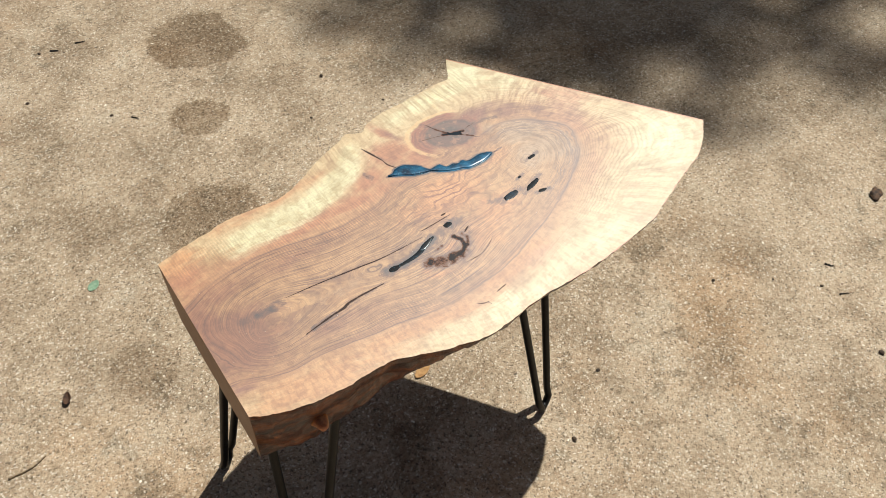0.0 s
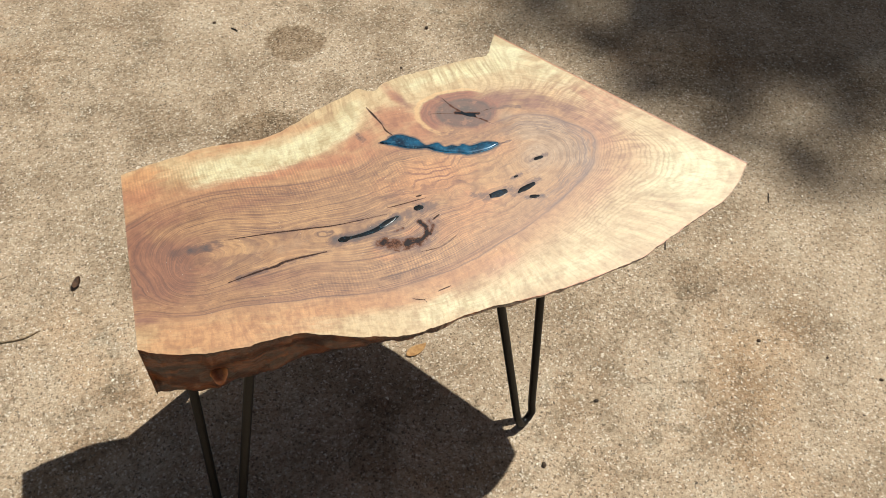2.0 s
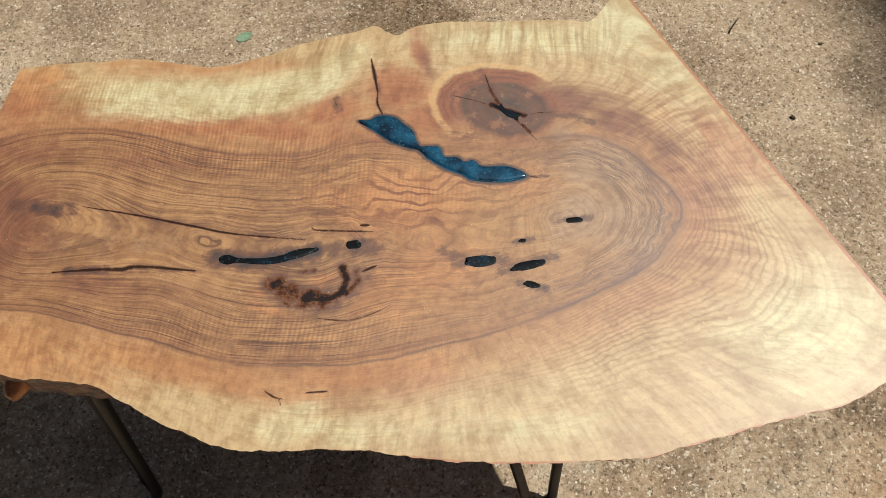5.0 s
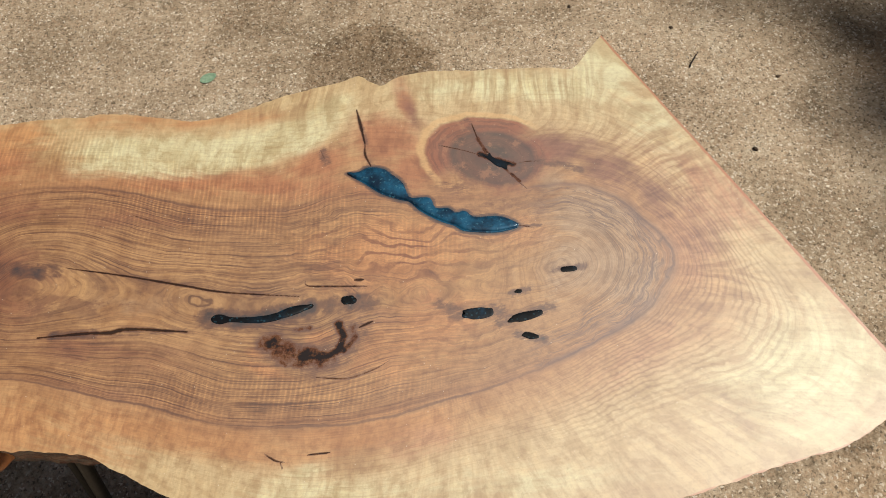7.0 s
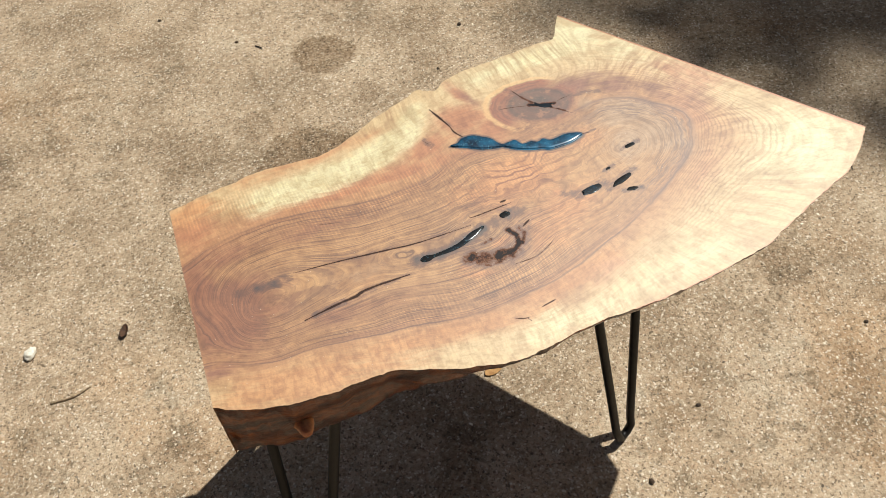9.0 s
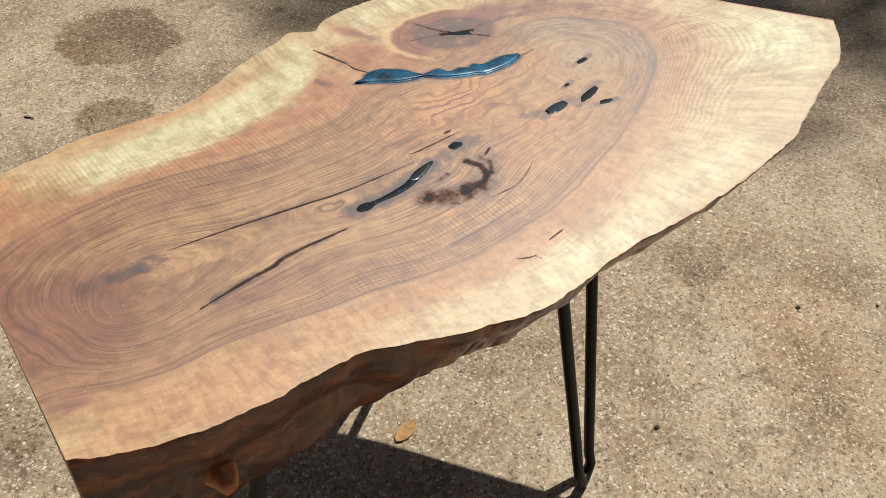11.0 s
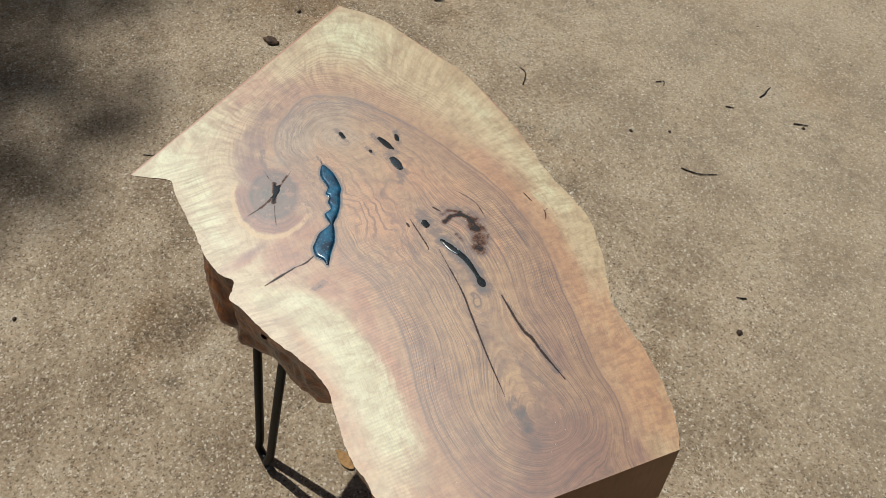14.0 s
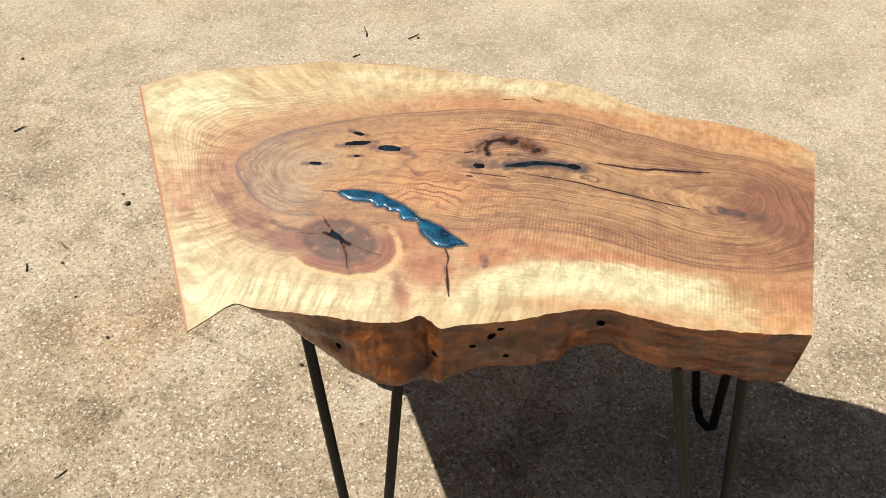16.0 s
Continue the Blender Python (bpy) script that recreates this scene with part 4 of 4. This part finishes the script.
        if k == rings:
            for q in range(m):
                ring_v[q, 2] += wobble(edge[q, 0], edge[q, 1], 7, 24, 0.003) if not sawn[q] else 0
        verts.append(ring_v)
    faces, index = [], []
    for i in range(nu - 1):
        for j in range(nv - 1):
            faces.append((i * nv + j, (i + 1) * nv + j, (i + 1) * nv + j + 1, i * nv + j + 1))
    index += [0] * len(faces)
    rows = [[i * nv + j for i, j in loop]] + [[nu * nv + k * m + q for q in range(m)] for k in range(rings)]
    for a, b in zip(rows, rows[1:]):
        for q in range(m):
            r = (q + 1) % m
            faces.append((a[r], a[q], b[q], b[r]))
            index.append(2 if sawn[q] or sawn[r] else 1)
    faces.append(tuple(rows[-1][::-1]))
    index.append(1)
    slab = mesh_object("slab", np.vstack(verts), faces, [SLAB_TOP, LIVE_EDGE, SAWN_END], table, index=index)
    slab.data.polygons.foreach_set("use_smooth", np.array([i == 1 for i in index]))
    total = len(slab.data.vertices)
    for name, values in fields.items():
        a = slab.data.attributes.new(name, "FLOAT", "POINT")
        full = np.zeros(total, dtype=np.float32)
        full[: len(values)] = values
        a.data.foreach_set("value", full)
    return tagged(slab, "oiled live-edge wood slab with pale sapwood and a dark knot")


def build_inlay(table, name, outline, material, label, rise=0.0006):
    """A pool of cured resin, a little domed, that fills a hollow of the slab."""
    rim = spline(outline, 96, closed=True)[:-1]
    bm = bmesh.new()
    rings = []
    count = len(rim)
    ahead = np.roll(rim, -1, 0) - np.roll(rim, 1, 0)
    ahead /= np.linalg.norm(ahead, axis=1)[:, None] + 1e-9
    inward = np.stack([-ahead[:, 1], ahead[:, 0]], 1)
    area = 0.5 * np.sum(rim[:, 0] * np.roll(rim[:, 1], -1) - np.roll(rim[:, 0], -1) * rim[:, 1])
    inward *= np.sign(area)
    to = rim[None] - rim[:, None]
    lean = (to * inward[:, None]).sum(-1)
    room = np.where(lean > 1e-7, (to**2).sum(-1) / (2 * np.maximum(lean, 1e-7)), 9.0).min(1)
    for inset, z in ((0.0, -0.0010), (0.0, 0.0002), (0.14, rise * 0.6), (0.32, rise * 0.9), (0.60, rise)):
        ring = rim + inward * (np.minimum(room, 0.006) * inset)[:, None]
        rings.append([bm.verts.new((x, y, TOP + z)) for x, y in ring])
    for a, b in zip(rings, rings[1:]):
        for k in range(count):
            bm.faces.new((a[k], a[(k + 1) % count], b[(k + 1) % count], b[k]))
    cap = bm.faces.new(rings[-1])
    bmesh.ops.triangulate(bm, faces=[cap])
    for f in bm.faces:
        f.normal_update()
    bmesh.ops.reverse_faces(bm, faces=[f for f in bm.faces if f.normal.z < 0])
    return part(name, bm, material, table, label)


def blob(x, y, length, width, turn, seed):
    c, s = math.cos(radians(turn)), math.sin(radians(turn))
    out = []
    for k in range(16):
        a = 2 * math.pi * (k + 0.5) / 16
        r = 1 + 0.25 * noise.noise(Vector((math.cos(a) * 1.5, math.sin(a) * 1.5, seed)))
        ca, sa = math.cos(a), math.sin(a)
        u, w = math.copysign(abs(ca) ** 0.80, ca) * length / 2 * r, math.copysign(abs(sa) ** 0.80, sa) * width / 2 * r
        out.append((x + u * c - w * s, y + u * s + w * c))
    return out


def build_leg(table, tops, foot):
    """One hairpin leg: a steel rod bent back on itself at the foot."""
    a, b, f = Vector((*tops[0], TOP - THICK - 0.001)), Vector((*tops[1], TOP - THICK - 0.001)), Vector((*foot, 0.0065))
    along = (b - a).normalized()
    path = [a.lerp(f - along * 0.013, t) for t in np.linspace(0, 0.93, 7)]
    for k in range(9):
        ang = math.pi * k / 8
        lift = 0.016 * (1 - math.sin(ang))
        path.append(f - along * 0.0135 * math.cos(ang) + Vector((0, 0, lift)))
    path += [(f + along * 0.013).lerp(b, t) for t in np.linspace(0.07, 1, 7)]
    pts = spline([tuple(p) for p in path], 60)
    pts[:, 2] = pts[:, 2].clip(0.0057, None)
    bm = bmesh.new()
    tube(bm, pts, 0.0055, 12)
    return part("hairpin_leg", bm, STEEL, table, "black painted steel hairpin leg")


LEGS = [
    (((0.126, -0.032), (0.212, 0.008)), (0.191, -0.073)),
    (((-0.220, -0.028), (-0.158, -0.084)), (-0.237, -0.090)),
    (((-0.150, 0.120), (-0.212, 0.066)), (-0.242, 0.136)),
    (((0.182, 0.130), (0.088, 0.118)), (0.127, 0.190)),
]

table = new("live_edge_table")
tagged(table, "live-edge wood side table with blue resin fills and hairpin legs", "table")
build_slab(table)
for tops, foot in LEGS:
    build_leg(table, tops, foot)

build_inlay(table, "resin_fill", POOL, BLUE_RESIN, "glossy pearl-blue resin fill", 0.0020)
build_inlay(table, "resin_fill", STAR, DARK_RESIN, "black resin star in the heart of the knot", 0.0003)
for x, y, length, width, turn, mat, label in (
    (0.1335, -0.0155, 0.021, 0.0082, 6, DEEP_RESIN, "small blue resin fill"),
    (0.1655, -0.017, 0.0235, 0.0056, 17, DARK_RESIN, "small dark resin fill"),
    (0.1685, -0.031, 0.011, 0.0042, -10, DARK_RESIN, "small dark resin fill"),
    (0.1955, 0.0195, 0.0115, 0.0044, 8, DARK_RESIN, "small dark resin fill"),
    (0.161, 0.0015, 0.005, 0.0026, 10, DARK_RESIN, "small dark resin fill"),
    (0.046, -0.008, 0.010, 0.007, 5, DARK_RESIN, "small dark resin fill"),
):
    build_inlay(table, "resin_fill", blob(x, y, length, width, turn, x * 90), mat, label, 0.0003)
build_inlay(table, "split_fill", SLOT, DARK_RESIN, "long dark resin fill in a split", 0.0003)
build_inlay(table, "resin_fill", SEEP, DEEP_RESIN, "blue resin at the end of the split fill", 0.0007)


def build_stub(table):
    bm = bmesh.new()
    tube(bm, [(-0.190, -0.095, 0.408), (-0.190, -0.104, 0.408), (-0.191, -0.111, 0.409), (-0.191, -0.1155, 0.409), (-0.191, -0.117, 0.409)], [0.0105, 0.0092, 0.0072, 0.005, 0.002], 14)
    for v in bm.verts:
        v.co += Vector((wobble(*v.co, 110, 0.0022), wobble(v.co.y, v.co.x, v.co.z, 110, 0.002), wobble(v.co.z, v.co.x, v.co.y, 110, 0.002)))
    part("branch_stub", bm, plain_material("stub_wood", srgb(150, 78, 36), srgb(222, 150, 90), 90, 0.4), table, "orange-brown branch stub on the live edge")


build_stub(table)


# ---------------------------------------------------------------- litter on the concrete
TWIG_DARK = plain_material("dark_twig_bark", srgb(26, 19, 13), srgb(48, 36, 26), 300)
TWIG_GREY = plain_material("weathered_twig", srgb(120, 100, 76), srgb(164, 144, 114), 240)
STONE_WHITE = plain_material("white_limestone", srgb(206, 196, 176), srgb(240, 234, 220), 160)
DRY_LEAF = plain_material("dry_tan_leaf", srgb(150, 108, 62), srgb(184, 142, 90), 120)
DEAD_LEAF = plain_material("dead_brown_leaf", srgb(52, 34, 22), srgb(92, 62, 40), 140)
BROWN_LUMP = plain_material("brown_lump", srgb(42, 30, 22), srgb(104, 76, 52), 120)
SEED = plain_material("dark_seed_husk", srgb(46, 36, 26), srgb(84, 64, 46), 300)


def build_twig(points, radius, material, label):
    pts = [(x, y, radius * 0.9 + 0.0009 * (i % 2)) for i, (x, y) in enumerate(points)]
    path = spline(pts, 12) if len(pts) > 2 else np.array([np.array(pts[0]) * (1 - t) + np.array(pts[1]) * t for t in np.linspace(0, 1, 8)])
    for i, p in enumerate(path):
        p[0] += wobble(p[0], p[1], 1, 90, 0.0014)
        p[1] += wobble(p[0], p[1], 5, 90, 0.0014)
    bm = bmesh.new()
    n = len(path)
    tube(bm, path, [radius * (1 - 0.45 * i / (n - 1)) * (1 + 0.25 * math.sin(i * 2.3)) for i in range(n)], 7)
    tagged(part("twig", bm, material), label, "twig", "twigs on the concrete")


for points, radius, material, label in (
    ([(-0.508, 0.305), (-0.475, 0.302), (-0.451, 0.309)], 0.0019, TWIG_GREY, "weathered grey-tan twig lying on the concrete"),
    ([(0.357, -0.643), (0.333, -0.660), (0.318, -0.690)], 0.0013, TWIG_DARK, "curved dark brown twig lying on the concrete"),
    ([(0.453, -0.890), (0.458, -0.905), (0.470, -0.928)], 0.0013, TWIG_DARK, "short hooked dark twig lying on the concrete"),
    ([(-0.286, -0.384), (-0.300, -0.385), (-0.313, -0.391)], 0.0012, TWIG_DARK, "short dark twig lying on the concrete"),
    ([(0.076, -0.566), (0.084, -0.553)], 0.0013, TWIG_DARK, "tiny dark twig lying on the concrete"),
    ([(0.778, 0.201), (0.767, 0.182)], 0.0010, TWIG_DARK, "tiny dark twig lying on the concrete"),
    ([(0.430, 0.600), (0.437, 0.613), (0.445, 0.627)], 0.0012, TWIG_DARK, "thin dark twig lying on the concrete"),
    ([(0.541, 0.147), (0.550, 0.161)], 0.0010, TWIG_DARK, "tiny dark twig lying on the concrete"),
    ([(0.672, -0.499), (0.700, -0.520), (0.721, -0.519)], 0.0012, TWIG_DARK, "curved dark brown twig lying on the concrete"),
    ([(0.574, -0.737), (0.568, -0.750), (0.558, -0.744)], 0.0011, TWIG_DARK, "short hooked dark twig lying on the concrete"),
    ([(-0.730, 0.877), (-0.712, 0.873), (-0.694, 0.864)], 0.0011, TWIG_DARK, "thin dark twig lying on the concrete"),
):
    build_twig(points, radius, material, label)

for points, radius, material, label in (
    ([(-0.078, 1.242), (-0.062, 1.232)], 0.0018, TWIG_DARK, "short dark twig lying on the concrete"),
    ([(-0.024, 1.237), (-0.004, 1.230)], 0.0016, TWIG_DARK, "short dark twig lying on the concrete"),
    ([(-0.028, 0.936), (-0.018, 0.921)], 0.0015, TWIG_DARK, "short dark twig lying on the concrete"),
    ([(0.780, -0.154), (0.788, -0.168)], 0.0014, TWIG_DARK, "tiny dark twig lying on the concrete"),
    ([(0.745, -0.212), (0.760, -0.221)], 0.0012, TWIG_DARK, "tiny dark twig lying on the concrete"),
    ([(0.992, -0.462), (0.980, -0.480)], 0.0016, TWIG_DARK, "short dark twig lying on the concrete"),
    ([(1.300, -0.215), (1.285, -0.175)], 0.0014, TWIG_DARK, "dark twig lying in the shade"),
    ([(0.460, -0.815), (0.448, -0.827)], 0.0014, TWIG_DARK, "tiny dark twig lying on the concrete"),
    ([(0.368, -0.900), (0.360, -0.909), (0.352, -0.920)], 0.0014, TWIG_DARK, "short curved dark twig lying on the concrete"),
    ([(0.955, 0.950), (0.985, 0.936), (0.998, 0.945)], 0.0014, TWIG_DARK, "dark twig lying in the shade"),
):
    build_twig(points, radius, material, label)


def build_lump(name, x, y, size, material, label, category, turn=0.0, rough=0.25, seed=0.0, group=""):
    bm = bmesh.new()
    bmesh.ops.create_icosphere(bm, subdivisions=3, radius=1.0)
    c, s = math.cos(radians(turn)), math.sin(radians(turn))
    for v in bm.verts:
        k = 1 + rough * noise.noise(v.co * 1.6 + Vector((seed, 0, 0))) + rough * 0.5 * noise.noise(v.co * 4.2 + Vector((0, seed, 0)))
        q = v.co * k
        px, py, pz = q.x * size[0], q.y * size[1], max(q.z, -0.7) * size[2]
        v.co = Vector((x + px * c - py * s, y + px * s + py * c, pz + 0.7 * size[2]))
    tagged(part(name, bm, material), label, category, group)


build_lump("pebble", -0.5225, 0.401, (0.0105, 0.008, 0.006), STONE_WHITE, "chalky white pebble lying on the concrete", "pebble", 60, 0.35, 2.0)
for k, (x, y, r) in enumerate(((0.477, -0.616, 0.0035), (0.445, -0.679, 0.003), (-0.210, -0.650, 0.003), (0.029, -0.516, 0.0055), (0.505, 0.457, 0.004),
                               (0.554, 0.585, 0.003), (0.192, -0.142, 0.0045), (-0.635, 0.666, 0.004), (0.735, -0.182, 0.003), (0.717, -0.348, 0.003),
                               (-0.320, -0.222, 0.003), (1.070, -0.19, 0.0045), (-0.100, 1.247, 0.004), (-0.181, 1.101, 0.004), (-0.058, 0.964, 0.0035), (0.350, 0.818, 0.0045), (0.262, 0.717, 0.003), (0.411, 0.676, 0.003), (0.594, -0.061, 0.0035), (0.679, -0.122, 0.0025), (0.699, -0.328, 0.005), (1.107, -0.678, 0.004), (0.306, -0.074, 0.0035), (0.631, -0.409, 0.003), (0.350, -0.908, 0.0035), (-0.154, 0.292, 0.0035))):
    build_lump("seed_husk", x, y, (r * 0.95, r * 0.75, r * 0.5), SEED, "small dark seed husk lying on the concrete", "seed husk", 40 * k, 0.35, k * 3.1, "seed husks on the concrete")


def build_leaf(name, x, y, length, width, turn, material, label, curl, fold):
    """A dry leaf: a pointed blade, cupped along its midrib, with a stalk."""
    bm = bmesh.new()
    nu, nv = 13, 7
    rows = []
    for i in range(nu):
        u = i / (nu - 1)
        w = width / 2 * math.sin(math.pi * u ** 0.85) ** 0.7
        row = []
        for j in range(nv):
            v = 2 * j / (nv - 1) - 1
            z = 0.0012 + curl * (2 * u - 1) ** 2 * length + fold * abs(v) ** 1.5 * w + 0.0006 * noise.noise(Vector((u * 6, v * 3, x * 50)))
            row.append(bm.verts.new(((u - 0.5) * length, v * w, z)))
        rows.append(row)
    for a, b in zip(rows, rows[1:]):
        for j in range(nv - 1):
            bm.faces.new((a[j], b[j], b[j + 1], a[j + 1]))
    bmesh.ops.remove_doubles(bm, verts=bm.verts, dist=1e-5)
    bmesh.ops.solidify(bm, geom=bm.faces[:], thickness=0.0004)
    low = min(v.co.z for v in bm.verts)
    bmesh.ops.translate(bm, verts=bm.verts, vec=(0, 0, -low + 0.0003))
    bm.transform(pose(x, y, 0, 0, 0, turn))
    tagged(part(name, bm, material), label, "leaf")


build_leaf("dry_leaf", 0.082, 0.093, 0.036, 0.016, 15, DRY_LEAF, "dry tan leaf lying on the concrete beside the table shadow", 0.06, 0.25)
build_leaf("dead_leaf", -0.388, 0.381, 0.024, 0.012, 65, DEAD_LEAF, "curled dark brown dead leaf on the concrete", 0.25, 0.9)
build_leaf("leaf_scrap", -0.265, 0.570, 0.026, 0.017, 35, plain_material("pale_green_leaf", srgb(112, 142, 112), srgb(146, 168, 140), 200), "pale green scrap of leaf on the concrete", 0.03, 0.1)
# low brown lump in place of a dark oval mark on the concrete
build_lump("brown_lump", 0.999, -0.105, (0.0165, 0.0105, 0.004), BROWN_LUMP, "low dark brown oval lump lying on the concrete", "bark chip", 25, 0.4, 5.0)


# ---------------------------------------------------------------- the tree whose shade falls past the table
def build_tree():
    bark = plain_material("tree_bark", srgb(70, 58, 46), srgb(112, 98, 82), 14)
    m = Nodes("tree_leaf")
    m.set(Base_Color=m.ramp(m.island(), [(0.0, (0.035, 0.075, 0.018)), (0.5, (0.06, 0.11, 0.025)), (1.0, (0.10, 0.15, 0.04))]), Roughness=0.5)
    rng = np.random.default_rng(11)
    tree = new("shade_tree")
    tagged(tree, "leafy green tree with a brown trunk beside the driveway", "tree")
    slope = Vector((SUN.x / SUN.z, SUN.y / SUN.z))
    rim = spline([(0.68, 2.6), (0.60, 1.7), (0.500, 1.05), (0.510, 0.85), (0.555, 0.68), (0.63, 0.54), (0.75, 0.42), (0.92, 0.27), (1.11, 0.13), (1.21, -0.07), (1.19, -0.32), (1.4, -0.9)], 60)
    gaps = [Vector((1.42, 0.24))]
    clumps = []
    for k in range(340):
        q = int(rng.integers(1, 59))
        ahead = Vector(rim[q + 1] - rim[q - 1]).normalized()
        out = Vector((-ahead.y, ahead.x))
        r = rng.uniform(0.26, 0.46) if k < 150 else rng.uniform(0.28, 0.5)
        b = r + rng.uniform(-0.06, 0.40) if k < 150 else r + 0.2 + 2.4 * rng.uniform(0, 1) ** 1.3
        g = Vector(rim[k % 58 + 1 if k < 150 else q]) + out * b
        h = rng.uniform(10.0, 13.0)
        if any((g - c).length < 0.12 + r * 0.38 for c in gaps):
            continue
        leaves = 58 if k < 150 else 100 if b < 1.1 else 74
        clumps.append((Vector((g.x + slope.x * h, g.y + slope.y * h, h)), r, leaves))
    bm = bmesh.new()
    base = Vector((11.4, 4.6, 0))
    fork = Vector((10.6, 4.2, 6.4))
    tube(bm, [base, base.lerp(fork, 0.3) + Vector((0.1, 0, 0)), base.lerp(fork, 0.7), fork, fork + Vector((-0.3, -0.3, 2.6))], [0.42, 0.33, 0.28, 0.24, 0.10], 14)
    for c, r, _ in clumps[::6]:
        mid = fork.lerp(c, 0.5) + Vector((0, 0, 0.5))
        tube(bm, [fork.lerp(base, 0.05), fork.lerp(mid, 0.5), mid, mid.lerp(c, 0.6), c], [0.11, 0.08, 0.055, 0.03, 0.012], 7)
    part("trunk", bm, bark, tree, "brown tree trunk and limbs")
    verts, faces = [], []
    for c, r, leaves in clumps:
        for _ in range(int(leaves * r)):
            d = Vector(rng.normal(0, 1, 3)).normalized() * r * rng.uniform(0.1, 1.0) ** 0.6
            p = c + d
            turn = Euler(tuple(rng.uniform(-0.9, 0.9, 2)) + (rng.uniform(0, 6.28),)).to_matrix()
            size = rng.uniform(0.055, 0.10)
            n = len(verts)
            for q in ((-1, 0, 0), (0, 0.42, 0.10), (1, 0, -0.1), (0, -0.42, 0.10)):
                verts.append(tuple(p + turn @ (Vector(q) * size)))
            faces += [(n, n + 1, n + 2), (n, n + 2, n + 3)]
    crown = mesh_object("crown", verts, faces, [m.mat], tree)
    tagged(crown, "dense green leaves of the tree crown")


build_tree()
